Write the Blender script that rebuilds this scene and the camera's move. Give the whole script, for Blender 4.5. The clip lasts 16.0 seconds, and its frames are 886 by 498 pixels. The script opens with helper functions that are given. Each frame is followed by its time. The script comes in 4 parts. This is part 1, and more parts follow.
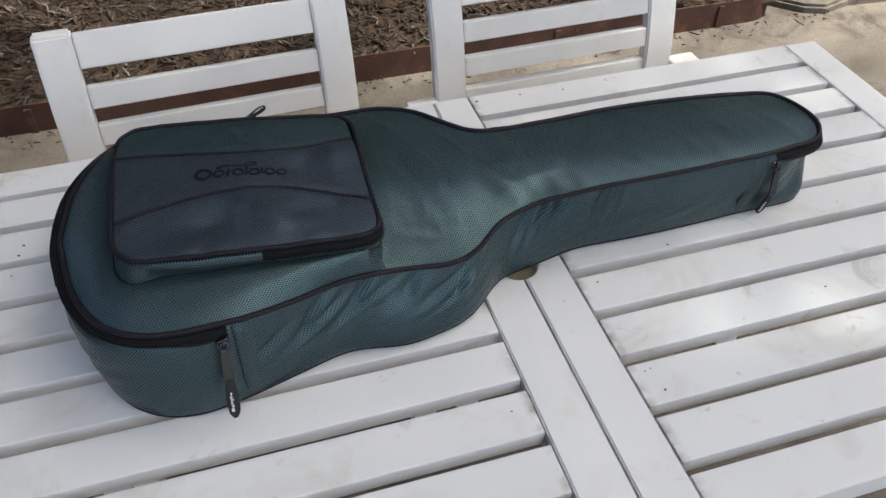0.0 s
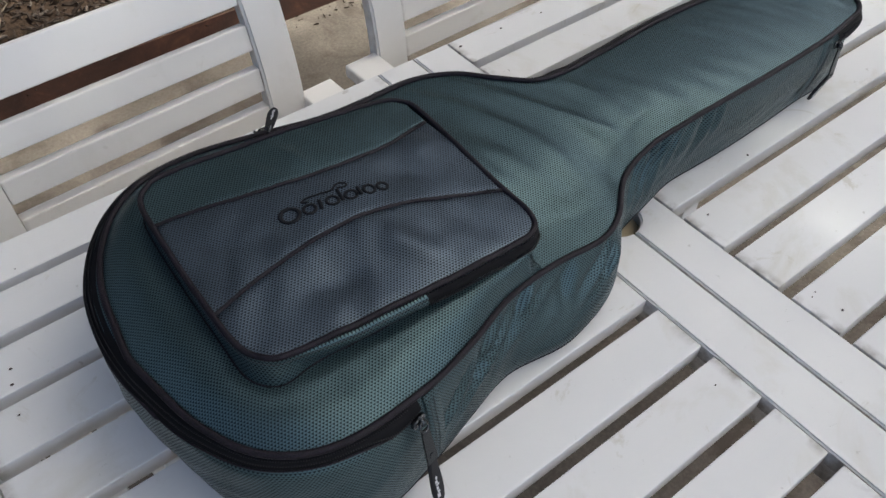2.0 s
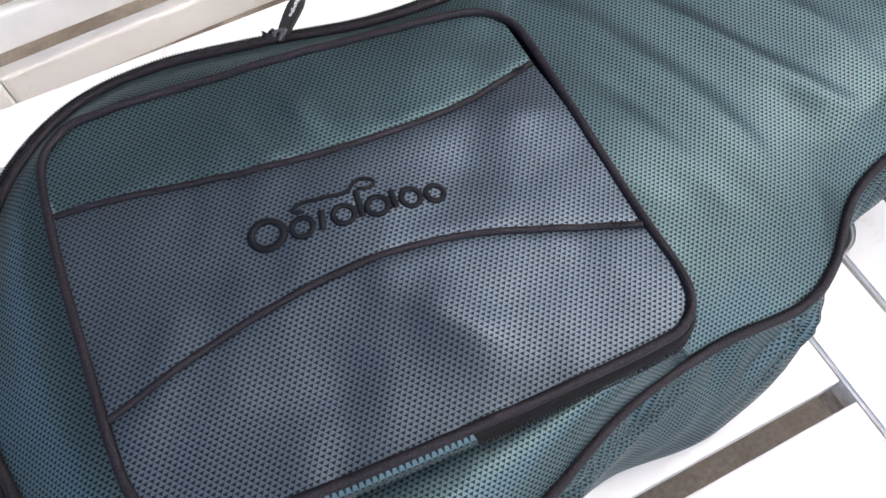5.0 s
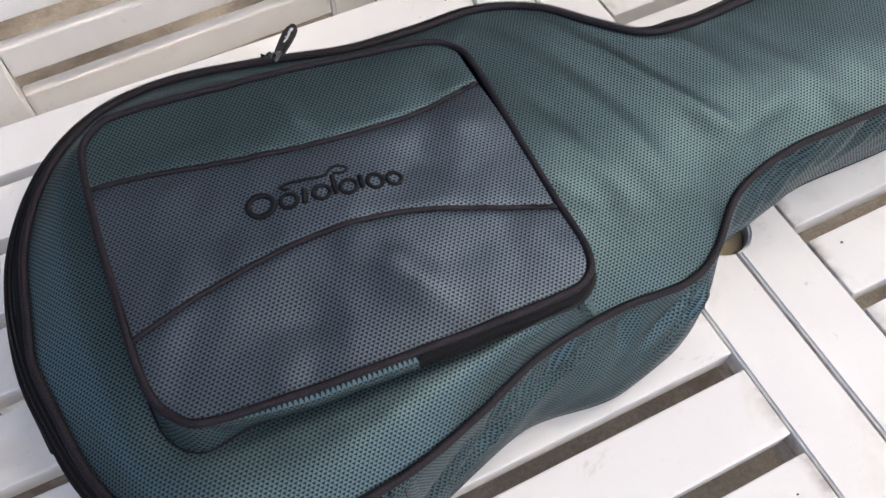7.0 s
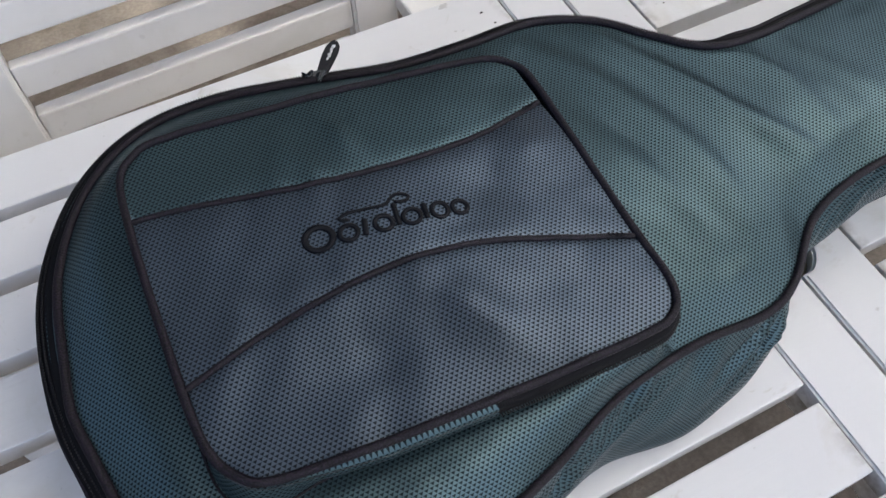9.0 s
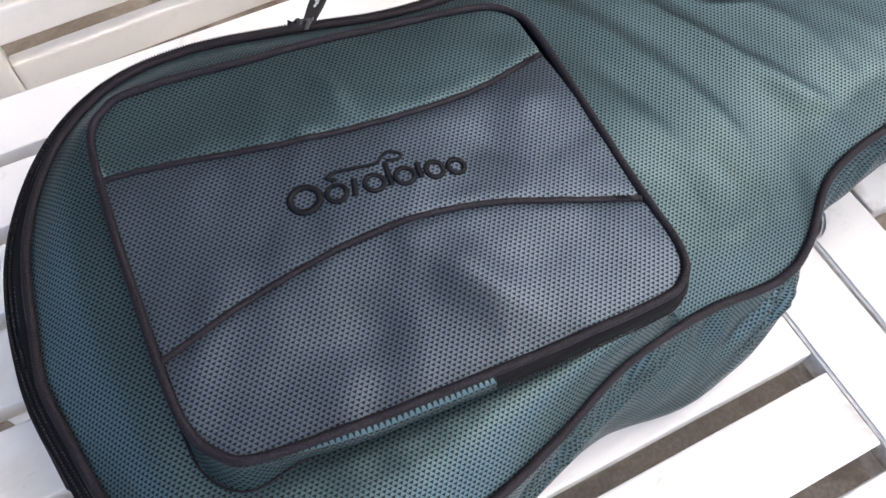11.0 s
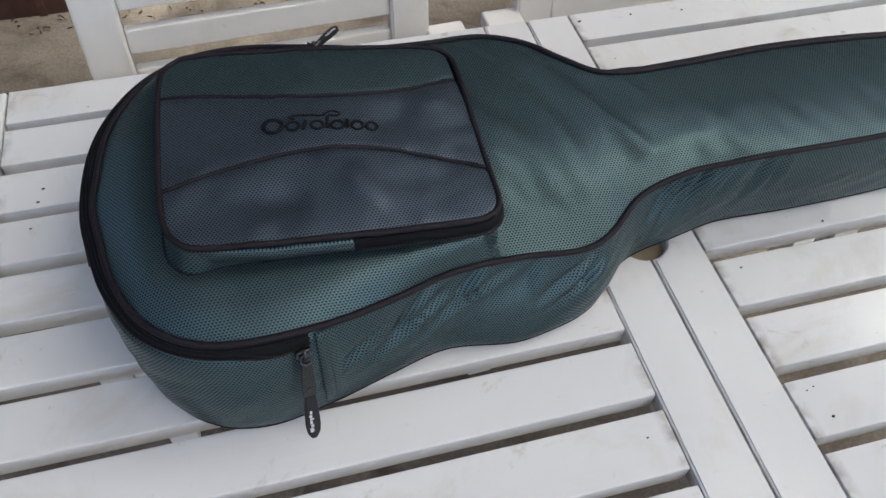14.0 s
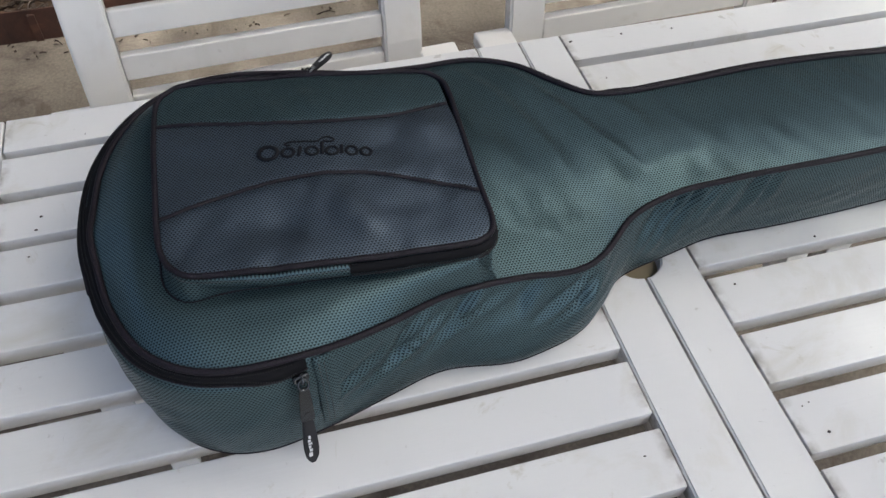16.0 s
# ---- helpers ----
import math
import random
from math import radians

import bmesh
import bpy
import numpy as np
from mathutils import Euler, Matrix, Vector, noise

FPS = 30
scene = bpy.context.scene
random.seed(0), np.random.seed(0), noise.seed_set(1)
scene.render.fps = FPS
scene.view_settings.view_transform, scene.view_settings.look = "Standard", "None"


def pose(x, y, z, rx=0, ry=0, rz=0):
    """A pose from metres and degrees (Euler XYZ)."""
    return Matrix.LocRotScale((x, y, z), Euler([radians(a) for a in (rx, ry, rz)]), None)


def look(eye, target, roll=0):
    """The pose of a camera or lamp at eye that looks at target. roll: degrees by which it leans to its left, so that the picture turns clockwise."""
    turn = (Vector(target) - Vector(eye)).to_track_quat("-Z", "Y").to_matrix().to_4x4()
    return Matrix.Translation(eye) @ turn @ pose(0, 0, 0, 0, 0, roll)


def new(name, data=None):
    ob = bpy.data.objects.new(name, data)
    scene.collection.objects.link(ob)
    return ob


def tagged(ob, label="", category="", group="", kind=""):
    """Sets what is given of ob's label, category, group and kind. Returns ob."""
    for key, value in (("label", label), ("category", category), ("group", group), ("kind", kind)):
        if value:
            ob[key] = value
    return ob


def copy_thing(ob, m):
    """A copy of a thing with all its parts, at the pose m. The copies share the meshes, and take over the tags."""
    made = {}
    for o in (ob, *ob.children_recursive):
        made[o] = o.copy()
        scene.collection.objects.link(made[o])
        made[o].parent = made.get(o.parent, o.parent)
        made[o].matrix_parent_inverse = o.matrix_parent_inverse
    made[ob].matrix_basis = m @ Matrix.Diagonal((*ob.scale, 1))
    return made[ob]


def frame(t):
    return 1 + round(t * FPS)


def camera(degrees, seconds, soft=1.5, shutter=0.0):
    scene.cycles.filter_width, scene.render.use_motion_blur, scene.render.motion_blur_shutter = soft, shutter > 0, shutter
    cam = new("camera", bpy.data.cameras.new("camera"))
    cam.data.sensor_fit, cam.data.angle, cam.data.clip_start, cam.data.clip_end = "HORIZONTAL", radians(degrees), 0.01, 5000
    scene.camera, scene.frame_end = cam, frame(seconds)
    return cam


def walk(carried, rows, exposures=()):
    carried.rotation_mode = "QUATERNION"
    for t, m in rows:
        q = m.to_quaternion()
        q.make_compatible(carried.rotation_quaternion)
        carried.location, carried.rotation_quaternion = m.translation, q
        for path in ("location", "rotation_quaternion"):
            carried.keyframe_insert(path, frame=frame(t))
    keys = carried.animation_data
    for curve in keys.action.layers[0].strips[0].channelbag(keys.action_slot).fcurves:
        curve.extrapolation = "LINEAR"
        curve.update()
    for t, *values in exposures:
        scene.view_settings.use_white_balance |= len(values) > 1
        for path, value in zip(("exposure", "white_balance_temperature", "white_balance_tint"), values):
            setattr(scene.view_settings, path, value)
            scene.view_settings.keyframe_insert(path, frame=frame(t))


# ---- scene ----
cam = camera(57.8, 16.0)
PATH = [
    (0, (-0.316, -0.585, 1.505), (0.107, 0.804, 0.131), 0.3),
    (0.5, (-0.322, -0.58, 1.502), (0.117, 0.799, 0.122), 0.4),
    (1, (-0.466, -0.508, 1.499), (0.135, 0.803, 0.114), 0.7),
    (1.5, (-0.625, -0.382, 1.475), (0.175, 0.776, 0.054), -0.4),
    (2, (-0.561, -0.275, 1.433), (0.251, 0.782, -0.057), -0.2),
    (2.5, (-0.443, -0.147, 1.373), (0.251, 0.814, -0.237), 1.3),
    (3, (-0.401, -0.064, 1.314), (0.135, 0.839, -0.388), -0.6),
    (3.5, (-0.373, -0.027, 1.279), (0.012, 0.845, -0.479), -4.7),
    (3.7, (-0.369, -0.023, 1.277), (-0.024, 0.844, -0.492), -6.0),
    (5.8, (-0.369, -0.038, 1.307), (0.039, 0.821, -0.452), -1.9),
    (6, (-0.367, -0.047, 1.316), (0.049, 0.82, -0.437), -1.8),
    (6.5, (-0.372, -0.081, 1.334), (0.065, 0.817, -0.399), -1.2),
    (7, (-0.392, -0.121, 1.36), (0.064, 0.811, -0.349), -0.2),
    (7.5, (-0.408, -0.15, 1.39), (0.068, 0.812, -0.297), 1.2),
    (8, (-0.42, -0.161, 1.402), (0.056, 0.816, -0.278), 1.6),
    (8.5, (-0.42, -0.118, 1.37), (0.056, 0.852, -0.314), 0.2),
    (8.7, (-0.422, -0.093, 1.354), (0.064, 0.865, -0.333), 0.1),
    (10.8, (-0.406, -0.029, 1.297), (0.049, 0.802, -0.465), 1.4),
    (11, (-0.414, -0.052, 1.31), (0.047, 0.798, -0.441), 1.6),
    (11.5, (-0.458, -0.13, 1.353), (0.077, 0.814, -0.327), 1.4),
    (12, (-0.528, -0.169, 1.389), (0.117, 0.793, -0.241), 2.2),
    (12.5, (-0.548, -0.199, 1.408), (0.154, 0.737, -0.215), 4.2),
    (13, (-0.524, -0.224, 1.407), (0.152, 0.739, -0.21), 6.3),
    (13.5, (-0.405, -0.311, 1.417), (0.077, 0.799, -0.176), 5.0),
    (14, (-0.368, -0.359, 1.433), (-0.014, 0.831, -0.135), 2.5),
    (14.5, (-0.404, -0.385, 1.445), (-0.009, 0.82, -0.102), 2.3),
    (15, (-0.391, -0.383, 1.444), (0.036, 0.817, -0.098), 2.9),
    (15.5, (-0.368, -0.359, 1.44), (0.039, 0.843, -0.106), 2.8),
    (16, (-0.365, -0.358, 1.443), (0.0, 0.858, -0.102), 1.7),
]
EXPOSURES = [(0, 1.8, 6510, 1), (2.0, 1.74, 6510, 1), (3.0, 2.33, 6390, 0), (3.7, 2.83, 6390, 2), (6, 2.89, 6800, 6), (7, 2.4, 6850, 6), (8, 2.06, 6450, 4), (8.5, 1.97, 6300, 3), (10.8, 2.78, 6660, 6), (11.5, 2.65, 6710, 5), (12, 2.06, 6510, 1), (13, 1.64, 6510, 1), (13.5, 1.87, 6510, 1), (14, 1.84, 6510, 1), (16, 1.87, 6510, 1)]
walk(cam, [(t, look(eye, target, roll)) for t, eye, target, roll in PATH], EXPOSURES)

# ---- world and light ----
SUN_EL, SUN_AZ = 60.0, 114.0          # degrees above the ground; from +y towards +x
sun_way = Vector((math.sin(radians(SUN_AZ)) * math.cos(radians(SUN_EL)), math.cos(radians(SUN_AZ)) * math.cos(radians(SUN_EL)), math.sin(radians(SUN_EL))))
world = bpy.data.worlds.new("sky")
world.use_nodes = True
scene.world = world
wn = world.node_tree
sky = wn.nodes.new("ShaderNodeTexSky")
sky.sky_type, sky.sun_disc = "NISHITA", False
sky.sun_elevation, sky.sun_rotation = radians(SUN_EL), radians(SUN_AZ)
sky.air_density, sky.dust_density, sky.ozone_density = 0.3, 3.4, 0.2
wn.links.new(sky.outputs[0], wn.nodes["Background"].inputs[0])
wn.nodes["Background"].inputs[1].default_value = 0.15
sun = new("sun", bpy.data.lights.new("sun", "SUN"))
sun.data.energy, sun.data.angle, sun.data.color = 2.3, radians(0.8), (1.0, 0.96, 0.91)
sun.matrix_world = look(sun_way * 20, (0, 0, 0))


# ---- materials ----
class Mat:
    """A node material with short ways to add and link nodes."""

    def __init__(self, name, rough=0.5, metal=0.0, spec=0.5):
        self.m = bpy.data.materials.new(name)
        self.m.use_nodes = True
        self.t = self.m.node_tree
        self.b = self.t.nodes["Principled BSDF"]
        self.b.inputs["Roughness"].default_value = rough
        self.b.inputs["Metallic"].default_value = metal
        self.b.inputs["Specular IOR Level"].default_value = spec

    def node(self, kind, operation="", blend_type="", feature=""):
        n = self.t.nodes.new("ShaderNode" + kind)
        if operation:
            n.operation = operation
        if blend_type:
            n.blend_type = blend_type
        if feature:
            n.feature = feature
        return n

    def link(self, a, b):
        self.t.links.new(a, b)

    def put(self, socket, value):
        if isinstance(value, bpy.types.NodeSocket):
            self.link(value, socket)
        else:
            socket.default_value = value

    def coords(self, kind="Object", scale=(1, 1, 1)):
        c, mp = self.node("TexCoord"), self.node("Mapping")
        mp.inputs["Scale"].default_value = scale
        self.link(c.outputs[kind], mp.inputs["Vector"])
        return mp.outputs[0]

    def world_coords(self, scale=(1, 1, 1)):
        g, mp = self.node("NewGeometry"), self.node("Mapping")
        mp.inputs["Scale"].default_value = scale
        self.link(g.outputs["Position"], mp.inputs["Vector"])
        return mp.outputs[0]

    def noise(self, vec, scale, detail=4.0, rough=0.6, dist=0.0):
        n = self.node("TexNoise")
        n.inputs["Scale"].default_value, n.inputs["Detail"].default_value = scale, detail
        n.inputs["Roughness"].default_value, n.inputs["Distortion"].default_value = rough, dist
        self.link(vec, n.inputs["Vector"])
        return n.outputs["Fac"]

    def ramp(self, fac, *stops):
        n = self.node("ValToRGB")
        while len(n.color_ramp.elements) < len(stops):
            n.color_ramp.elements.new(0.5)
        for e, (at, col) in zip(n.color_ramp.elements, stops):
            e.position, e.color = at, (*col, 1) if not isinstance(col, (int, float)) else (col, col, col, 1)
        self.link(fac, n.inputs[0])
        return n.outputs[0]

    def mix(self, fac, a, b, blend="MIX"):
        n = self.node("MixRGB", blend_type=blend)
        self.put(n.inputs[0], fac)
        self.put(n.inputs[1], (*a, 1) if isinstance(a, tuple) else a)
        self.put(n.inputs[2], (*b, 1) if isinstance(b, tuple) else b)
        return n.outputs[0]

    def math(self, op, a, b=0.0):
        n = self.node("Math", operation=op)
        self.put(n.inputs[0], a)
        self.put(n.inputs[1], b)
        return n.outputs[0]

    def bump(self, height, strength=0.3, distance=0.002):
        n = self.node("Bump")
        n.inputs["Strength"].default_value, n.inputs["Distance"].default_value = strength, distance
        self.link(height, n.inputs["Height"])
        self.link(n.outputs[0], self.b.inputs["Normal"])

    def colour(self, value):
        self.put(self.b.inputs["Base Color"], (*value, 1) if isinstance(value, tuple) else value)
        return self

    def rough(self, value):
        self.put(self.b.inputs["Roughness"], value)


def white_paint(name, grime=0.5, tint=(1.0, 1.0, 1.0)):
    """Brushed white outdoor paint on planks: grain, brush marks, small stains and scuffs."""
    m = Mat(name, 0.55, spec=0.35)
    rnd = m.node("ObjectInfo").outputs["Random"]
    pos = m.world_coords()
    shift = m.node("VectorMath", operation="ADD")
    comb = m.node("CombineXYZ")
    m.link(m.math("MULTIPLY", rnd, 9.0), comb.inputs[0])
    m.link(m.math("MULTIPLY", rnd, 17.0), comb.inputs[2])
    m.link(pos, shift.inputs[0])
    m.link(comb.outputs[0], shift.inputs[1])
    p = shift.outputs[0]
    base = m.mix(m.noise(p, 3.0, 5), tuple(a * c for a, c in zip((0.75, 0.745, 0.735), tint)), tuple(a * c for a, c in zip((0.67, 0.668, 0.66), tint)))
    base = m.mix(m.math("MULTIPLY", rnd, 0.35), base, (0.70, 0.695, 0.675))
    stain = m.ramp(m.noise(p, 7.0, 6, 0.65, 0.6), (0.54, 0.0), (0.74, 1.0))
    base = m.mix(m.math("MULTIPLY", stain, 0.6 * grime), base, (0.46, 0.42, 0.30))
    spots = m.ramp(m.noise(p, 60.0, 3, 0.5), (0.72, 0.0), (0.77, 1.0))
    base = m.mix(m.math("MULTIPLY", spots, 0.5 * grime), base, (0.30, 0.27, 0.23))
    blot = m.ramp(m.noise(p, 11.0, 5, 0.7, 1.2), (0.62, 0.0), (0.70, 1.0))
    base = m.mix(m.math("MULTIPLY", blot, 0.5 * grime), base, (0.40, 0.36, 0.25))
    scuff = m.ramp(m.noise(p, 38.0, 6, 0.75, 2.0), (0.66, 0.0), (0.72, 1.0))
    base = m.mix(m.math("MULTIPLY", scuff, 0.45 * grime), base, (0.28, 0.26, 0.24))
    v = m.node("TexVoronoi", feature="F1")
    v.inputs["Scale"].default_value = 16.0
    m.link(p, v.inputs["Vector"])
    speck = m.ramp(v.outputs["Distance"], (0.02, 1.0), (0.04, 0.0))
    rare = m.ramp(m.noise(p, 5.0, 2), (0.70, 0.0), (0.76, 1.0))
    base = m.mix(m.math("MULTIPLY", m.math("MULTIPLY", speck, rare), 0.9 * grime), base, (0.06, 0.05, 0.045))
    gen = m.node("SeparateXYZ")
    m.link(m.node("TexCoord").outputs["Generated"], gen.inputs[0])
    ends = m.ramp(m.math("ABSOLUTE", m.math("SUBTRACT", gen.outputs[0], 0.5)), (0.480, 0.0), (0.5, 1.0))
    ends = m.math("MULTIPLY", ends, m.ramp(m.noise(p, 32, 4), (0.42, 0.0), (0.62, 1.0)))
    base = m.mix(m.math("MULTIPLY", ends, 0.95 * grime), base, (0.20, 0.17, 0.13))
    m.colour(base)
    grain = m.noise(p, 90.0, 3)
    long = m.node("Mapping")
    long.inputs["Scale"].default_value = (6, 160, 60)
    m.link(p, long.inputs["Vector"])
    brush = m.noise(long.outputs[0], 1.0, 4)
    m.rough(m.ramp(m.noise(p, 25, 4), (0.3, 0.46), (0.7, 0.66)))
    m.bump(m.math("ADD", m.math("MULTIPLY", grain, 0.35), brush), 0.22, 0.0015)
    return m.m


def mesh_fabric(name, thread, hole, period=(0.0032, 0.00225), rough=0.33):
    """Woven nylon: shiny threads round small dark wedge-shaped pits in staggered rows."""
    m = Mat(name, rough, 0.62, 0.25)
    uv = m.node("TexCoord").outputs["UV"]
    sep = m.node("SeparateXYZ")
    m.link(uv, sep.inputs[0])
    v = m.math("DIVIDE", sep.outputs[1], period[1])
    shift = m.math("MULTIPLY", m.math("MODULO", m.math("FLOOR", v), 2.0), 0.5)
    fu = m.math("SUBTRACT", m.math("FRACT", m.math("ADD", m.math("DIVIDE", sep.outputs[0], period[0]), shift)), 0.5)
    fv = m.math("SUBTRACT", m.math("FRACT", v), 0.5)
    flank = m.math("SUBTRACT", m.math("MULTIPLY", m.math("ADD", fv, 0.46), 0.54), m.math("ABSOLUTE", fu))
    top = m.math("SUBTRACT", 0.36, fv)
    near = m.math("MINIMUM", flank, m.math("MULTIPLY", top, 0.8))
    pit = m.ramp(m.math("ADD", near, 0.5), (0.44, 0.0), (0.57, 1.0))
    tone = m.noise(uv, 14.0, 4)
    col = m.mix(m.ramp(tone, (0.35, 0.0), (0.65, 1.0)), thread, tuple(c * 1.12 for c in thread))
    yarn = m.noise(uv, 1500.0, 2)
    col = m.mix(m.math("MULTIPLY", yarn, 0.35), col, tuple(c * 0.6 for c in thread))
    m.colour(m.mix(m.math("MULTIPLY", pit, 0.91), col, hole))
    m.rough(m.math("ADD", m.math("MULTIPLY", pit, 0.35), rough))
    m.bump(m.math("SUBTRACT", m.math("MULTIPLY", yarn, 0.15), pit), 0.15, 0.0006)
    return m.m


def plain_fabric(name, col, rough=0.6, weave=900.0):
    m = Mat(name, rough, spec=0.16)
    p = m.coords("Object")
    n = m.noise(p, weave, 2)
    m.colour(m.mix(m.noise(p, 22, 4), col, tuple(c * 1.5 for c in col)))
    w = m.node("TexWave")
    w.inputs["Scale"].default_value, w.inputs["Distortion"].default_value = 190.0, 1.5
    m.link(p, w.inputs["Vector"])
    m.bump(m.math("ADD", n, m.math("MULTIPLY", w.outputs["Fac"], 0.12)), 0.35, 0.0008)
    return m.m


def binding(name, dark, light):
    """Tightly woven binding tape with a fine grey rib in its weave."""
    m = Mat(name, 0.62, spec=0.3)
    p = m.coords("Object")
    rib = m.ramp(m.noise(p, 850.0, 1, 0.4), (0.44, 0.0), (0.57, 1.0))
    col = m.mix(rib, dark, light)
    m.colour(m.mix(m.ramp(m.noise(p, 25, 4), (0.35, 0.0), (0.7, 0.4)), col, dark))
    m.bump(rib, 0.35, 0.0006)
    return m.m


def plain(name, col, rough=0.5, metal=0.0, vary=0.25, scale=40.0):
    m = Mat(name, rough, metal)
    p = m.coords("Object")
    m.colour(m.mix(m.noise(p, scale, 4), col, tuple(c * (1 - vary) for c in col)))
    m.bump(m.noise(p, scale * 6, 3), 0.12, 0.001)
    return m.m


def concrete():
    m = Mat("concrete", 0.85, spec=0.3)
    p = m.world_coords()
    big = m.ramp(m.noise(p, 1.3, 6, 0.65, 0.4), (0.3, (0.085, 0.073, 0.060)), (0.5, (0.155, 0.131, 0.109)), (0.72, (0.28, 0.237, 0.197)))
    grit = m.ramp(m.noise(p, 120, 3), (0.3, 0.75), (0.7, 1.15))
    col = m.mix(1.0, big, grit, "MULTIPLY")
    stain = m.ramp(m.noise(p, 4.5, 5, 0.7, 1.0), (0.50, 0.0), (0.64, 1.0))
    m.colour(m.mix(m.math("MULTIPLY", stain, 0.75), col, (0.065, 0.05, 0.04)))
    m.bump(m.math("ADD", m.noise(p, 60, 5), m.noise(p, 400, 2)), 0.5, 0.004)
    return m.m


def rusty_steel():
    m = Mat("rusty_steel", 0.7, 0.15)
    p = m.world_coords()
    m.colour(m.ramp(m.noise(p, 9, 6, 0.7, 0.5), (0.3, (0.030, 0.014, 0.010)), (0.55, (0.060, 0.024, 0.015)), (0.75, (0.13, 0.055, 0.03))))
    m.bump(m.noise(p, 120, 4), 0.4, 0.002)
    return m.m


def chip_material():
    m = Mat("wood_chip", 0.85, spec=0.2)
    g = m.node("NewGeometry")
    col = m.ramp(g.outputs["Random Per Island"], (0.0, (0.015, 0.012, 0.010)), (0.5, (0.036, 0.028, 0.023)), (0.85, (0.080, 0.065, 0.055)), (1.0, (0.21, 0.18, 0.155)))
    p = m.world_coords()
    m.colour(m.mix(m.noise(p, 150, 3), col, (0.04, 0.025, 0.018)))
    m.bump(m.noise(p, 250, 3), 0.5, 0.002)
    return m.m


def soil_material():
    m = Mat("soil", 0.95, spec=0.15)
    p = m.world_coords()
    m.colour(m.ramp(m.noise(p, 45, 6, 0.7), (0.3, (0.018, 0.012, 0.009)), (0.7, (0.07, 0.045, 0.03))))
    m.bump(m.noise(p, 70, 5), 0.8, 0.01)
    return m.m


def leaf_material(name, a, b):
    m = Mat(name, 0.5)
    g = m.node("NewGeometry")
    m.colour(m.ramp(g.outputs["Random Per Island"], (0.0, a), (1.0, b)))
    return m.m


def bark():
    m = Mat("bark", 0.9)
    p = m.world_coords((1, 1, 0.25))
    m.colour(m.ramp(m.noise(p, 25, 6, 0.7), (0.3, (0.05, 0.035, 0.025)), (0.7, (0.18, 0.14, 0.1))))
    m.bump(m.noise(p, 40, 5), 0.8, 0.01)
    return m.m


M_TABLE = white_paint("table_paint", 0.8)
M_CHAIR = white_paint("chair_paint", 0.3, (1.14, 1.12, 1.08))
M_TEAL = mesh_fabric("teal_mesh", (0.076, 0.120, 0.132), (0.003, 0.006, 0.0075))
M_GREY = mesh_fabric("grey_mesh", (0.088, 0.113, 0.142), (0.003, 0.0042, 0.0065))
M_BLACK = binding("black_binding", (0.0026, 0.0020, 0.0034), (0.0135, 0.0085, 0.0165))
M_TAPE = plain_fabric("zip_tape", (0.005, 0.005, 0.006), 0.8)
M_NYLON = plain("black_nylon", (0.009, 0.009, 0.011), 0.7)
M_PULL = plain("black_enamel", (0.07, 0.075, 0.08), 0.24, 0.9)
M_MARK = plain("white_print", (0.75, 0.75, 0.75), 0.5)
M_THREAD = plain_fabric("dark_embroidery", (0.0045, 0.005, 0.007), 0.55, 1600)
M_STITCH = plain("grey_stitch", (0.05, 0.06, 0.065), 0.6)
M_PLUG = plain("tan_plastic", (0.40, 0.34, 0.23), 0.2)
M_CONCRETE, M_RUST, M_CHIP, M_SOIL = concrete(), rusty_steel(), chip_material(), soil_material()
M_LEAF = leaf_material("leaf", (0.018, 0.027, 0.015), (0.036, 0.050, 0.026))
M_WEED = leaf_material("weed_leaf", (0.12, 0.17, 0.05), (0.22, 0.28, 0.10))
M_BARK = bark()
M_WALL = plain("unseen_wall", (0.16, 0.15, 0.13), 0.85, 0.0, 0.3, 6.0)
M_DEBRIS = plain("dark_debris", (0.05, 0.035, 0.03), 0.8)


# ---- mesh helpers ----
def thing(name, at, label, category, group="", kind=""):
    ob = new(name)
    ob.location = at
    ob.empty_display_size = 0.05
    return tagged(ob, label, category, group, kind)


def part(name, bm, material, parent=None, label="", smooth=False):
    """Links a bmesh as one mesh object under a thing or a part."""
    me = bpy.data.meshes.new(name)
    bm.normal_update()
    bm.to_mesh(me)
    bm.free()
    return mesh_part(name, me, material, parent, label, smooth)


def mesh_part(name, me, material, parent=None, label="", smooth=False):
    if smooth:
        me.polygons.foreach_set("use_smooth", [True] * len(me.polygons))
    if not me.materials:
        me.materials.append(material)
    ob = new(name, me)
    ob.parent = parent
    return tagged(ob, label)


def box(size, at=(0, 0, 0), bevel=0.002, segs=2, turn=None):
    """A bevelled board of a size, centred at a place."""
    bm = bmesh.new()
    bmesh.ops.create_cube(bm, size=1.0)
    bmesh.ops.scale(bm, vec=size, verts=bm.verts)
    if bevel:
        bmesh.ops.bevel(bm, geom=bm.edges[:], offset=bevel, segments=segs, profile=0.6, affect="EDGES")
    if turn is not None:
        bmesh.ops.transform(bm, matrix=turn.to_3x3().to_4x4(), verts=bm.verts)
    bmesh.ops.translate(bm, vec=at, verts=bm.verts)
    return bm


def join_into(bm, other):
    me = bpy.data.meshes.new("tmp")
    other.to_mesh(me)
    other.free()
    bm.from_mesh(me)
    bpy.data.meshes.remove(me)
    return bm


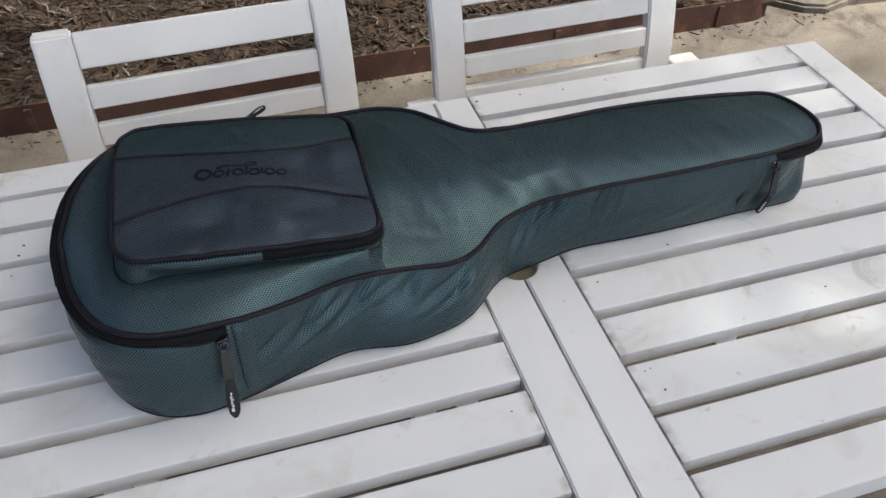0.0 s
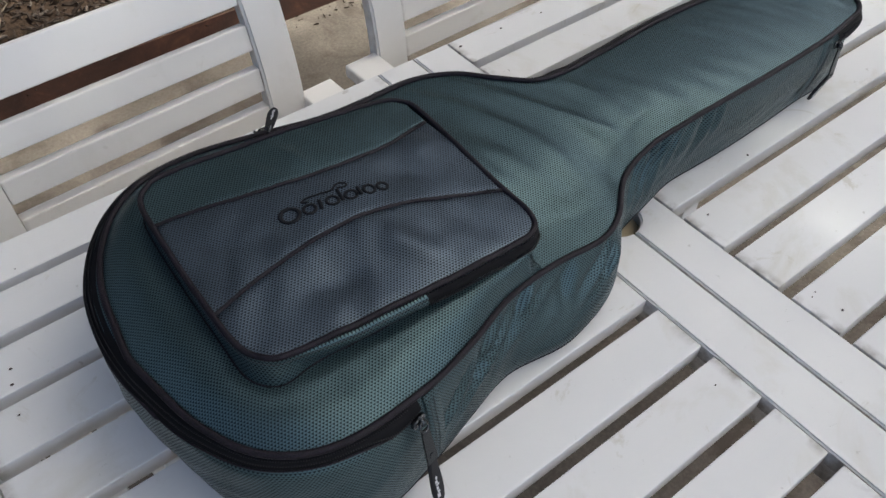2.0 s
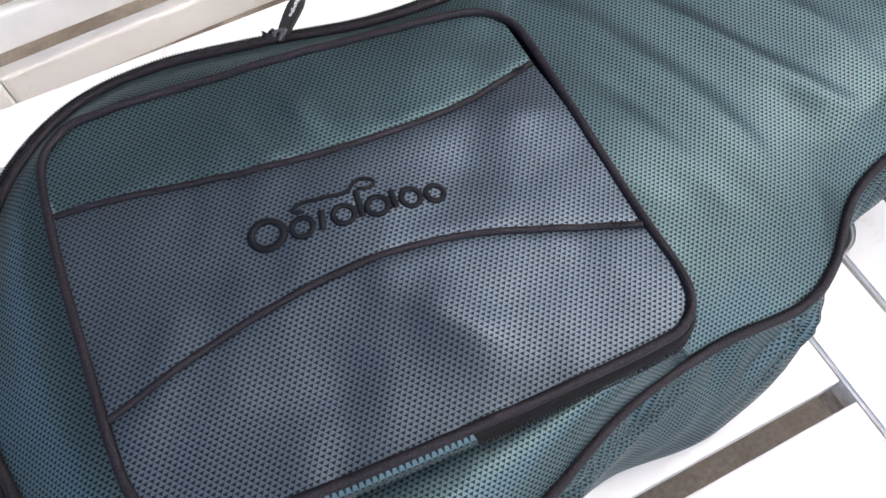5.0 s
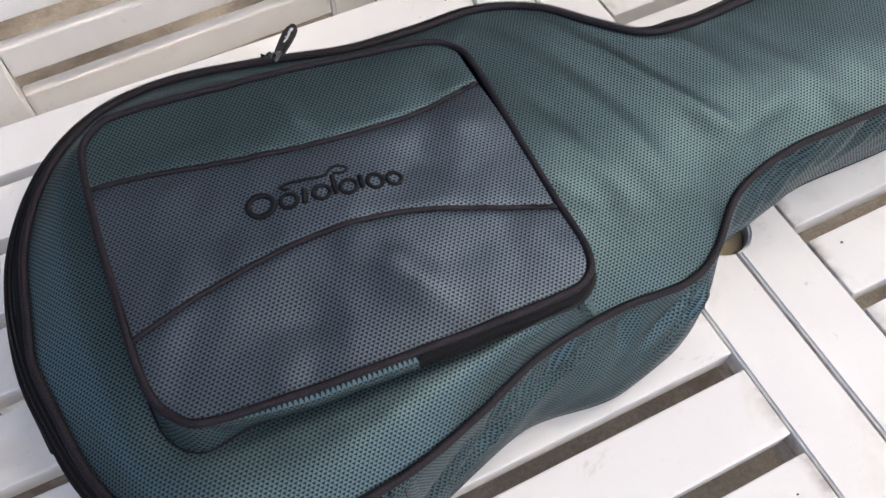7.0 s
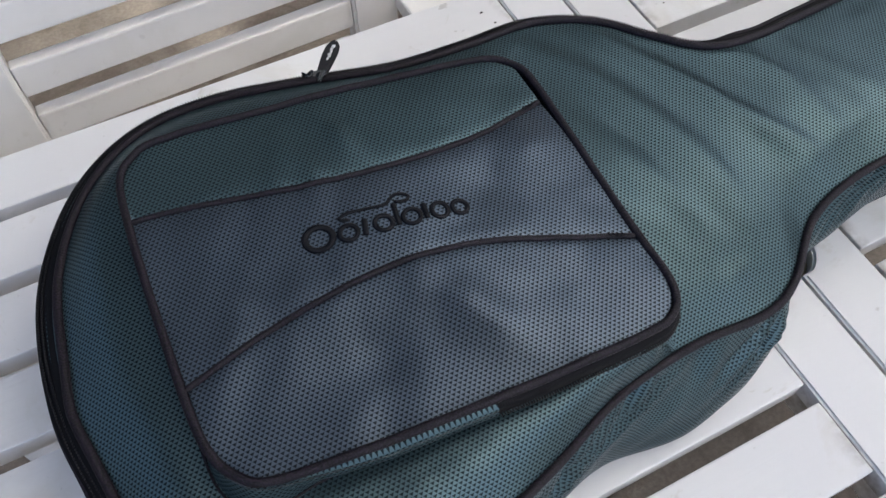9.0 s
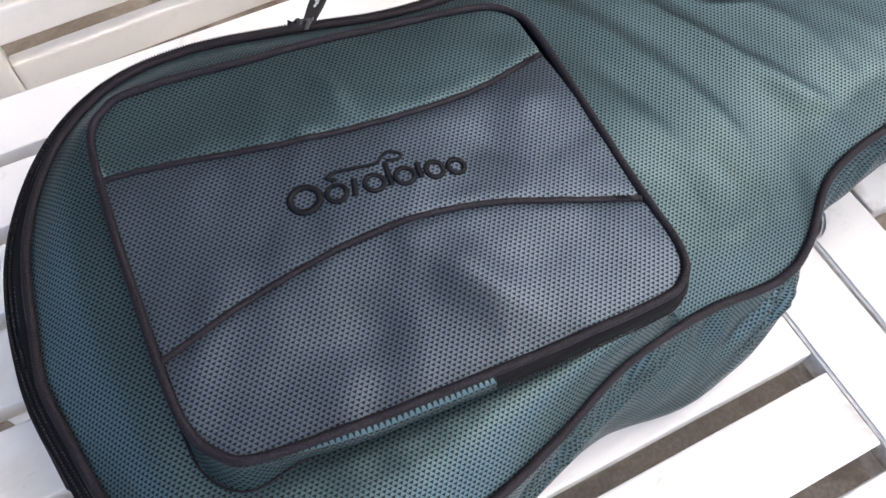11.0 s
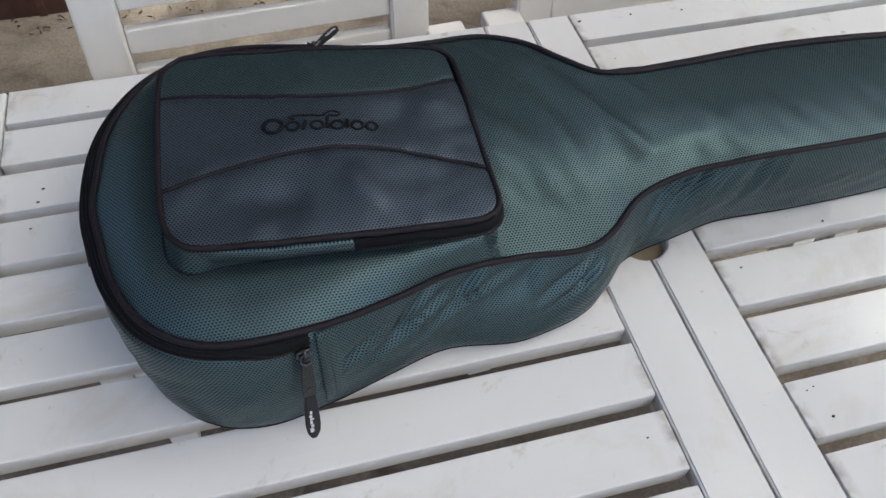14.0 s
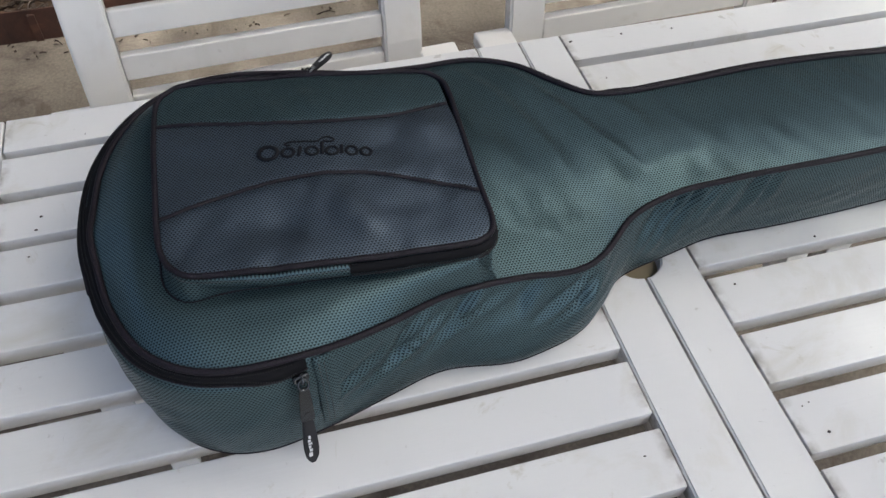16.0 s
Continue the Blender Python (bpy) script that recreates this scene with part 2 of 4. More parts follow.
def tube(points, radius, sides=8, closed=False, flat=1.0):
    """A tube along a line of points; flat below 1 squeezes it along its up direction."""
    bm = bmesh.new()
    P = [Vector(p) for p in points]
    n, rings = len(P), []
    for i, p in enumerate(P):
        a, b = (P[i - 1], P[(i + 1) % n]) if closed else (P[max(i - 1, 0)], P[min(i + 1, n - 1)])
        along = (b - a).normalized()
        up = Vector((0, 0, 1)) if abs(along.z) < 0.95 else Vector((0, 1, 0))
        right = along.cross(up).normalized()
        up = right.cross(along).normalized()
        r = radius(i / max(n - 1, 1)) if callable(radius) else radius
        rings.append([bm.verts.new(p + right * (r * math.cos(2 * math.pi * k / sides)) + up * (r * flat * math.sin(2 * math.pi * k / sides))) for k in range(sides)])
    for i in range(n if closed else n - 1):
        A, B = rings[i], rings[(i + 1) % n]
        for k in range(sides):
            bm.faces.new((A[k], A[(k + 1) % sides], B[(k + 1) % sides], B[k]))
    if not closed:
        bm.faces.new(rings[0][::-1])
        bm.faces.new(rings[-1])
    bmesh.ops.recalc_face_normals(bm, faces=bm.faces)
    return bm


def prism(outline, z0, z1, bevel=0.0):
    """A flat plate with the given outline."""
    bm = bmesh.new()
    low = [bm.verts.new((x, y, z0)) for x, y in outline]
    high = [bm.verts.new((x, y, z1)) for x, y in outline]
    top = bm.faces.new(high)
    bm.faces.new(low[::-1])
    for i in range(len(outline)):
        j = (i + 1) % len(outline)
        bm.faces.new((low[i], low[j], high[j], high[i]))
    bmesh.ops.recalc_face_normals(bm, faces=bm.faces)
    if bevel:
        bmesh.ops.bevel(bm, geom=list(top.edges), offset=bevel, segments=2, affect="EDGES")
    return bm


def catmull(ctrl, count, closed=True):
    """Evenly spaced points on a smooth line through control points."""
    C = np.array(ctrl, float)
    n, out = len(C), []
    for i in range(n if closed else n - 1):
        p = [C[(i + k) % n] if closed else C[min(max(i + k, 0), n - 1)] for k in (-1, 0, 1, 2)]
        for s in np.linspace(0, 1, 24, endpoint=False):
            out.append(0.5 * (2 * p[1] + (p[2] - p[0]) * s + (2 * p[0] - 5 * p[1] + 4 * p[2] - p[3]) * s**2 + (3 * p[1] - p[0] - 3 * p[2] + p[3]) * s**3))
    out.append(C[0] if closed else C[-1])
    out = np.array(out)
    d = np.r_[0, np.cumsum(np.linalg.norm(np.diff(out, axis=0), axis=1))]
    at = np.linspace(0, d[-1], count, endpoint=not closed)
    return np.stack([np.interp(at, d, out[:, k]) for k in range(out.shape[1])], 1)


def smooth_step(a, b, x):
    s = np.clip((np.asarray(x, float) - a) / (b - a), 0, 1)
    return s * s * (3 - 2 * s)


# ---- ground ----
EDGE_Y, EDGE_X, EDGE_H = 1.835, 1.72, 0.10     # face of the garden edging, its end, its height
bm = bmesh.new()
bmesh.ops.create_grid(bm, x_segments=60, y_segments=60, size=60)
ground = part("ground", bm, M_CONCRETE)
tagged(ground, "weathered brown concrete patio with stains and grit", "ground", kind="structure")

# unseen walls, added to block low sky light and darken reflections
bm = box((0.25, 14.0, 1.5), (-2.9, 1.0, 0.75), 0.0)
wall = part("unseen_wall_west", bm, M_WALL)
tagged(wall, "plain dull wall out of view, added to block light from the west", "wall", kind="structure")
bm = box((16.0, 0.25, 4.6), (2.0, 7.2, 2.3), 0.0)
wall = part("unseen_wall_north", bm, M_WALL)
tagged(wall, "plain dull wall out of view, added to darken the north", "wall", kind="structure")
bm = box((0.25, 13.0, 3.0), (6.4, 0.4, 1.5), 0.0)
wall = part("unseen_wall_east", bm, M_WALL)
tagged(wall, "plain dull wall out of view, added to block light from the east", "wall", kind="structure")
# ragged raised concrete slab beside the end of the edging
rs = random.Random(5)
edge = [(1.80 + 0.02 * rs.uniform(-1, 1), 1.93), (1.90, 1.83), (1.98, 1.815), (2.12, 1.83), (2.3, 1.815), (2.55, 1.82), (3.2, 1.80), (6.0, 1.78), (6.0, 5.0), (1.86, 5.0), (1.84, 3.0), (1.83, 2.3)]
slab = part("pavement_slab", prism([(x + rs.uniform(-0.012, 0.012), y + rs.uniform(-0.012, 0.012)) for x, y in edge], -0.02, 0.035, 0.012), M_CONCRETE)
tagged(slab, "raised concrete slab with a broken ragged edge", "pavement", kind="structure")

# planting bed behind the edging
nx, ny = 90, 50
bx, by = np.linspace(-6, EDGE_X + 0.08, nx), np.linspace(EDGE_Y + 0.003, 6.5, ny)
verts = []
for y in by:
    for x in bx:
        h = 0.07 + 0.05 * min(1, (y - EDGE_Y) / 0.8) + 0.025 * noise.noise((x * 2.2, y * 2.2, 3)) * min(1, (y - EDGE_Y) / 0.25)
        verts.append((x, y, h))
faces = [(j * nx + i, j * nx + i + 1, (j + 1) * nx + i + 1, (j + 1) * nx + i) for j in range(ny - 1) for i in range(nx - 1)]
me = bpy.data.meshes.new("garden_bed")
me.from_pydata(verts, [], faces)
bed = mesh_part("garden_bed", me, M_SOIL, smooth=True)
tagged(bed, "dark soil of a planting bed under bark mulch", "soil", kind="structure")


def bed_height(x, y):
    return 0.07 + 0.05 * min(1, (y - EDGE_Y) / 0.8) + 0.025 * noise.noise((x * 2.2, y * 2.2, 3)) * min(1, (y - EDGE_Y) / 0.25)


def chips(count, seed, x0, x1, y0, y1, height, big=1.0):
    """Loose bark chips and splinters: bent, tapered slivers lying at all angles."""
    r, V, F = random.Random(seed), [], []
    for _ in range(count):
        x, y = r.uniform(x0, x1), r.uniform(y0, y1)
        lg, w = r.uniform(0.012, 0.05) * big, r.uniform(0.004, 0.014) * big
        if r.random() < 0.15:
            lg, w = lg * 2.2, w * 0.5
        t = r.uniform(0.002, 0.005)
        m = pose(x, y, height(x, y) + r.uniform(0.0, 0.018), r.uniform(-25, 25), r.uniform(-28, 28), r.uniform(0, 360))
        b = len(V)
        bend = r.uniform(-0.15, 0.15) * lg
        for sx, wy, dz in ((-1, 0.5, 0), (0, 1.0, bend), (1, 0.35, 0)):
            for sy in (-1, 1):
                for sz in (-1, 1):
                    V.append(m @ Vector((sx * lg / 2, sy * wy * w / 2, sz * t / 2 + dz)))
        for k in (0, 4):
            a = [b + k + i for i in range(8)]
            F += [(a[0], a[4], a[6], a[2]), (a[1], a[3], a[7], a[5]), (a[0], a[1], a[5], a[4]), (a[2], a[6], a[7], a[3])]
        F += [(b, b + 2, b + 3, b + 1), (b + 8, b + 9, b + 11, b + 10)]
    me = bpy.data.meshes.new("chips")
    me.from_pydata(V, [], F)
    return me


mulch = mesh_part("bark_mulch", chips(15000, 1, -2.2, EDGE_X, EDGE_Y + 0.01, 3.4, bed_height), M_CHIP)
tagged(mulch, "brown bark chips and splinters covering the planting bed", "mulch", kind="stuff")
litter = mesh_part("bark_litter", chips(260, 2, -2.0, 2.0, EDGE_Y - 0.10, EDGE_Y - 0.005, lambda x, y: -0.004, 0.4), M_CHIP)
tagged(litter, "scattered bark crumbs on concrete along the rusty edging", "mulch", kind="stuff")


def twig(seed, x, y, length, turn):
    r = random.Random(seed)
    pts = [(0, 0, 0)]
    for i in range(6):
        p = pts[-1]
        pts.append((p[0] + length / 6, p[1] + r.uniform(-0.02, 0.02), p[2] + r.uniform(-0.004, 0.008)))
    ob = thing("twig", (x, y, bed_height(x, y) + 0.022), "thin dry grey-brown twig lying on bark mulch", "twig", "twigs on the mulch")
    ob.rotation_euler = (0, 0, radians(turn))
    part("stem", tube(pts, lambda s: 0.004 * (1 - 0.6 * s), 6), M_BARK, ob, smooth=True)
    part("side_shoot", tube([pts[3], (pts[3][0] + 0.05, pts[3][1] + 0.04, pts[3][2] + 0.012)], lambda s: 0.002 * (1 - 0.5 * s), 5), M_BARK, ob, smooth=True)


for k, (x, y, lg, turn) in enumerate(((0.02, 2.35, 0.3, 35), (-0.9, 2.4, 0.22, 120), (0.55, 2.7, 0.2, -20), (-0.35, 2.15, 0.16, 75), (-1.0, 2.0, 0.2, 160), (1.1, 2.2, 0.2, 10))):
    twig(k, x, y, lg, turn)

# small weed in the mulch
weed = thing("weed", (0.46, 2.62, bed_height(0.46, 2.62)), "small pale green weed growing in the bark mulch", "plant")
rw = random.Random(3)
for k in range(9):
    a, up = rw.uniform(0, 6.28), rw.uniform(0.25, 0.7)
    lf = bmesh.new()
    L, W = rw.uniform(0.03, 0.055), rw.uniform(0.008, 0.014)
    rows = []
    for s in np.linspace(0, 1, 6):
        w = W * math.sin(math.pi * min(1, 0.08 + s * 0.92)) + 0.0006
        c = Vector((math.cos(a) * L * s, math.sin(a) * L * s, 0.005 + L * up * math.sin(s * 2.2)))
        side = Vector((-math.sin(a), math.cos(a), 0)) * w
        rows.append([lf.verts.new(c + side), lf.verts.new(c + Vector((0, 0, -0.002))), lf.verts.new(c - side)])
    for p, q in zip(rows, rows[1:]):
        lf.faces.new((p[0], p[1], q[1], q[0]))
        lf.faces.new((p[1], p[2], q[2], q[1]))
    part("leaf", lf, M_WEED, weed, smooth=True)

# rusty steel edging with stakes
edging = thing("garden_edging", (0, EDGE_Y, 0), "rusty dark steel garden edging holding the mulch bed", "edging")
spans = [(-6.0, -2.6), (-2.6, -0.55), (-0.55, 0.85), (0.85, EDGE_X - 0.06)]
for a, b in spans:
    part("steel_strip", box((b - a - 0.002, 0.006, EDGE_H + 0.02), ((a + b) / 2, 0.0, EDGE_H / 2 - 0.01), 0.0015), M_RUST, edging)
arc = [(EDGE_X - 0.06 + 0.14 * math.sin(a), 0.14 - 0.14 * math.cos(a)) for a in np.linspace(0, math.pi / 2, 9)] + [(EDGE_X + 0.08, 2.5)]
bm = bmesh.new()
cols = []
for i, (x, y) in enumerate(arc):
    p, q = arc[max(i - 1, 0)], arc[min(i + 1, len(arc) - 1)]
    n = Vector((q[1] - p[1], p[0] - q[0], 0)).normalized() * 0.003
    cols.append([bm.verts.new((x + n.x * s, y + n.y * s, z)) for s, z in ((1, -0.02), (1, EDGE_H), (-1, EDGE_H), (-1, -0.02))])
for p, q in zip(cols, cols[1:]):
    for k in range(4):
        bm.faces.new((p[k], p[(k + 1) % 4], q[(k + 1) % 4], q[k]))
bm.faces.new(cols[0])
bm.faces.new(cols[-1][::-1])
bmesh.ops.recalc_face_normals(bm, faces=bm.faces)
part("corner_strip", bm, M_RUST, edging)
for x in (-2.6, -0.95, 0.85, 1.25, 1.52):
    part("stake", box((0.022, 0.006, EDGE_H * 0.9), (x, -0.0065, EDGE_H * 0.42), 0.001), M_RUST, edging)

# ---- table ----
TOP, PITCH, SLAT, THICK = 0.75, 0.076, 0.0600, 0.022
BACK_Y, SEAM_X, BOARD = 0.530, 0.0035, 0.0615
FRONT_Y = BACK_Y - 11 * PITCH + (PITCH - SLAT)
MID_Y, LEFT_X, RIGHT_X = (BACK_Y + FRONT_Y) / 2, -0.684, 0.692
table = thing("garden_table", (SEAM_X, MID_Y, 0), "white-painted slatted wooden garden table with weathered boards", "table")
tx, ty = SEAM_X, MID_Y


def half_board(side):
    """A middle board with half of the parasol hole cut out of its inner edge."""
    r, x0, x1 = 0.0265, 0.0010, BOARD
    y0, y1 = FRONT_Y - ty, BACK_Y - ty
    pts = [(x0, y0), (x1, y0), (x1, y1), (x0, y1)]
    pts += [(math.sqrt(max(r * r - yy * yy, x0 * x0)), yy) for yy in [r * math.cos(a) for a in np.linspace(0.06, math.pi - 0.06, 17)]]
    return prism([(side * x, y) for x, y in (pts if side > 0 else pts[::-1])], TOP - THICK, TOP, 0.0022)


for side in (-1, 1):
    part("middle_board", half_board(side), M_TABLE, table)
for x0, x1 in ((LEFT_X - 0.064, LEFT_X), (RIGHT_X, RIGHT_X + 0.064)):
    part("end_board", box((x1 - x0, BACK_Y - FRONT_Y, THICK), ((x0 + x1) / 2 - tx, 0, TOP - THICK / 2), 0.004, 3), M_TABLE, table)
GAP = 0.0020
rt = random.Random(8)
for x0, x1 in ((LEFT_X + GAP, SEAM_X - BOARD - GAP), (SEAM_X + BOARD + GAP, RIGHT_X - GAP)):
    me = bpy.data.meshes.new("slat")
    bm = box((x1 - x0, SLAT, THICK), (0, 0, 0), 0.0016, 2)
    bm.to_mesh(me)
    bm.free()
    me.materials.append(M_TABLE)
    for k in range(11):
        s = mesh_part("slat", me, M_TABLE, table)
        s.location = ((x0 + x1) / 2 - tx, BACK_Y + (0.0 if k == 0 else 0.003 if x0 < -0.3 else 0.001) - SLAT / 2 - k * PITCH - ty + rt.uniform(-0.0008, 0.0008), TOP - THICK / 2 - rt.uniform(0, 0.0006))
for y in (BACK_Y - 0.035, FRONT_Y + 0.035):
    part("apron", box((RIGHT_X - LEFT_X - 0.02, 0.022, 0.07), ((RIGHT_X + LEFT_X) / 2 - tx, y - ty, TOP - THICK - 0.036), 0.002), M_TABLE, table)
for x in (LEFT_X - 0.03, -0.032, 0.042, RIGHT_X + 0.03):
    part("batten", box((0.042, BACK_Y - FRONT_Y - 0.1, 0.03), (x - tx, 0, TOP - THICK - 0.016), 0.002), M_TABLE, table)
for x in (LEFT_X - 0.02, RIGHT_X + 0.02):
    for y in (BACK_Y - 0.08, FRONT_Y + 0.08):
        part("leg", box((0.055, 0.055, TOP - THICK - 0.032), (x - tx, y - ty, (TOP - THICK - 0.032) / 2), 0.004), M_TABLE, table)
ring = bmesh.new()
bmesh.ops.create_cone(ring, cap_ends=True, segments=40, radius1=0.0262, radius2=0.0262, depth=0.008)
bmesh.ops.bevel(ring, geom=[e for e in ring.edges if e.verts[0].co.z > 0 and e.verts[1].co.z > 0], offset=0.0035, segments=4, affect="EDGES")
bmesh.ops.translate(ring, vec=(0, 0, TOP - 0.015), verts=ring.verts)
part("hole_plug", ring, M_PLUG, table, "tan plastic plug in the parasol hole", smooth=False)

# ---- armchairs ----
def armchair(cx, cy):
    """A slatted garden armchair facing the table; local y points away from the table."""
    ch = thing("garden_armchair", (cx, cy, 0), "white-painted slatted wooden garden armchair drawn up to the table", "chair", "chairs at the table")
    inner, post = 0.2005, 0.063

    def lean(z):
        return 0.02 * max(0, z - 0.43) + 0.75 * max(0, z - 0.58) ** 2

    for s in (-1, 1):
        bm = bmesh.new()
        rows = []
        for z in np.linspace(0, 0.849, 22):
            y = lean(z) + 0.05 * max(0, (0.43 - z)) / 0.43
            x0, x1 = s * inner, s * (inner + post)
            rows.append([bm.verts.new(c) for c in ((x0, y - 0.014, z), (x1, y - 0.014, z), (x1, y + 0.016, z), (x0, y + 0.016, z))])
        for p, q in zip(rows, rows[1:]):
            for k in range(4):
                bm.faces.new((p[k], p[(k + 1) % 4], q[(k + 1) % 4], q[k]))
        bm.faces.new(rows[0][::-1])
        bm.faces.new(rows[-1])
        bmesh.ops.recalc_face_normals(bm, faces=bm.faces)
        sharp = [e for e in bm.edges if len(e.link_faces) == 2 and e.calc_face_angle() > 0.8]
        bmesh.ops.bevel(bm, geom=sharp, offset=0.004, segments=2, affect="EDGES")
        part("back_post", bm, M_CHAIR, ch)
        part("armrest", box((0.064, 0.34, 0.024), (s * (inner + post + 0.0285), -0.162, 0.608), 0.005, 3), M_CHAIR, ch)
        part("front_leg", box((0.05, 0.05, 0.597), (s * (inner + post + 0.026), -0.29, 0.2985), 0.004), M_CHAIR, ch)
        part("side_rail", box((0.025, 0.31, 0.06), (s * (inner + 0.014), -0.165, 0.385), 0.003), M_CHAIR, ch)
    for z0, z1 in ((0.790, 0.846), (0.723, 0.762), (0.656, 0.695), (0.589, 0.630), (0.522, 0.561)):
        zc = (z0 + z1) / 2
        tilt = math.degrees(math.atan((lean(z1) - lean(z0)) / (z1 - z0)))
        part("top_rail" if z0 > 0.78 else "back_slat", box((2 * inner - 0.0016, 0.020, (z1 - z0) / math.cos(radians(tilt))), (0, lean(zc) + 0.001, zc), 0.003, 2, pose(0, 0, 0, -tilt)), M_CHAIR, ch)
    for k in range(5):
        part("seat_slat", box((2 * inner - 0.002, 0.056, 0.02), (0, -0.295 + k * 0.064, 0.425), 0.003), M_CHAIR, ch)
    part("front_rail", box((2 * inner + 0.02, 0.022, 0.06), (0, -0.322, 0.38), 0.003), M_CHAIR, ch)
    return ch


chair = armchair(-0.3545, 0.704)
chair.rotation_euler = (0, 0, radians(2.2))
copy_thing(chair, pose(0.331, 0.740, 0, rz=1.5))

# ---- guitar bag ----
BX, BY = -0.05, 0.187                            # middle of the bag on the table
bag = thing("guitar_bag", (BX, BY, TOP), "teal mesh-fabric padded guitar bag with black piping lying on the table", "guitar bag")
# rim of the lid, from the bottom end along the near side to the head and back along the far side
RIM = [(-.546, .195), (-.540, .140), (-.528, .085), (-.504, .038), (-.465, .009), (-.418, .000), (-.360, .008), (-.298, .026), (-.235, .048), (-.165, .057), (-.108, .055), (-.075, .067),
       (-.032, .100), (.020, .112), (.080, .110), (.180, .106), (.290, .108), (.385, .114), (.435, .124), (.463, .155), (.470, .195), (.458, .234), (.428, .258), (.350, .266)]
RIM += [(.200, .270), (.080, .261), (.020, .256), (-.018, .262), (-.048, .290), (-.082, .326), (-.130, .347), (-.190, .348), (-.250, .352), (-.320, .370), (-.390, .384), (-.450, .377), (-.500, .340), (-.535, .275)]
N = 1040
rim = catmull(RIM, N)
tan = np.roll(rim, -1, 0) - np.roll(rim, 1, 0)
tan /= np.linalg.norm(tan, axis=1)[:, None]
out = np.stack([tan[:, 1], -tan[:, 0]], 1)       # outward, away from the bag
# along the zip the lid's edge stands a little back from the wall below it
zipped = np.where((rim[:, 1] < 0.187) & (rim[:, 0] > -0.372) & (rim[:, 0] < 0.362), 0.0, 1.0)
for _ in range(240):
    zipped = (np.roll(zipped, 1) + zipped + np.roll(zipped, -1)) / 3
inset = 0.0046 * zipped * np.maximum(smooth_step(0.15, 0.23, rim[:, 1]), 0.3 * (1 - smooth_step(-.53, -.47, rim[:, 0])))
rim = rim - out * (0.0066 * zipped + inset)[:, None]
far = smooth_step(0.15, 0.23, rim[:, 1])
z_near = np.interp(rim[:, 0], (-.55, -.38, -.25, -.13, -.06, .03, .13, .3, .42, .47), (.881, .877, .863, .845, .848, .863, .872, .871, .863, .860))
z_far = np.interp(rim[:, 0], (-.55, -.3, 0, .1, .3, .47), (.881, .885, .883, .876, .870, .860))
rim_z = z_near * (1 - far) + z_far * far
for _ in range(160):
    rim_z = (np.roll(rim_z, 1) + rim_z + np.roll(rim_z, -1)) / 3
tan = np.roll(rim, -1, 0) - np.roll(rim, 1, 0)
tan /= np.linalg.norm(tan, axis=1)[:, None]
out = np.stack([tan[:, 1], -tan[:, 0]], 1)       # outward, away from the bag
arc_len = np.r_[0, np.cumsum(np.linalg.norm(np.diff(rim, axis=0), axis=1))]
L0 = np.array([BX, BY, TOP])


def spine(x):
    return np.clip(x, -0.36, 0.39), np.interp(x, (-.36, -.1, .05, .39), (.192, .200, .186, .188))


# slack folds of the lid: ridge lines from the far shoulder towards the waist, with height and width
FOLDS = [([(-.155, .330), (-.130, .280), (-.104, .216), (-.090, .165), (-.086, .115)], .0034, .0090), ([(-.100, .315), (-.070, .256), (-.050, .212), (-.028, .168), (-.004, .128)], .0036, .0085),
         ([(-.030, .262), (.003, .222), (.017, .175), (.016, .140)], .0019, .0090), ([(-.155, .225), (-.138, .180), (-.126, .130), (-.120, .088)], .0015, .0095),
         ([(-.168, .250), (-.163, .195), (-.162, .140)], .0018, .0090), ([(-.125, .330), (-.092, .260), (-.072, .200)], .0011, .0075)]
FOLDS += [([(-.165, .095), (-.120, .082), (-.085, .088)], .0016, .0065), ([(-.180, .110), (-.130, .105), (-.075, .110)], .0009, .0080), ([(-.030, .128), (.010, .140), (.060, .150)], .0014, .0070)]
FOLD_LINES = [(catmull(p, 40, False), a, w) for p, a, w in FOLDS]


def folds(x, y):
    """Height of the slack folds at a place."""
    z = 0.0
    for line, amp, wid in FOLD_LINES:
        d2 = (line[:, 0] - x) ** 2 + (line[:, 1] - y) ** 2
        k = int(np.argmin(d2))
        if d2[k] > (4 * wid) ** 2:
            continue
        s = k / 39
        side = (x - line[k, 0]) > 0
        w = wid * (1.0 if side else 1.9)
        z += 1.3 * amp * math.exp(-d2[k] / w**2) * math.sin(math.pi * (0.06 + 0.88 * s)) ** 0.7
    return z


def sheet(rows, name, material, parent, closed=True, uv=None, smooth=True, label=""):
    """A skin over rows of points; uv gives metres on the cloth for its weave."""
    R = np.array(rows)
    a, b = R.shape[:2]
    V = R.reshape(-1, 3)
    F = []
    for j in range(a - 1):
        for i in range(b if closed else b - 1):
            k = (i + 1) % b
            F.append((j * b + i, j * b + k, (j + 1) * b + k, (j + 1) * b + i))
    me = bpy.data.meshes.new(name)
    me.from_pydata((V - L0).tolist(), [], F)
    if uv is not None:
        U = np.array(uv).reshape(-1, 2)
        layer = me.uv_layers.new(name="UVMap")
        for poly in me.polygons:
            co = [U[v].copy() for v in poly.vertices]
            if closed and uv is not None and max(c[0] for c in co) - min(c[0] for c in co) > 0.5:
                co = [c + (np.array([UV_WRAP, 0]) if c[0] < 0.5 else 0) for c in co]
            for li, c in zip(poly.loop_indices, co):
                layer.data[li].uv = c
    return mesh_part(name, me, material, parent, label, smooth)


UV_WRAP = arc_len[-1] + np.linalg.norm(rim[0] - rim[-1])

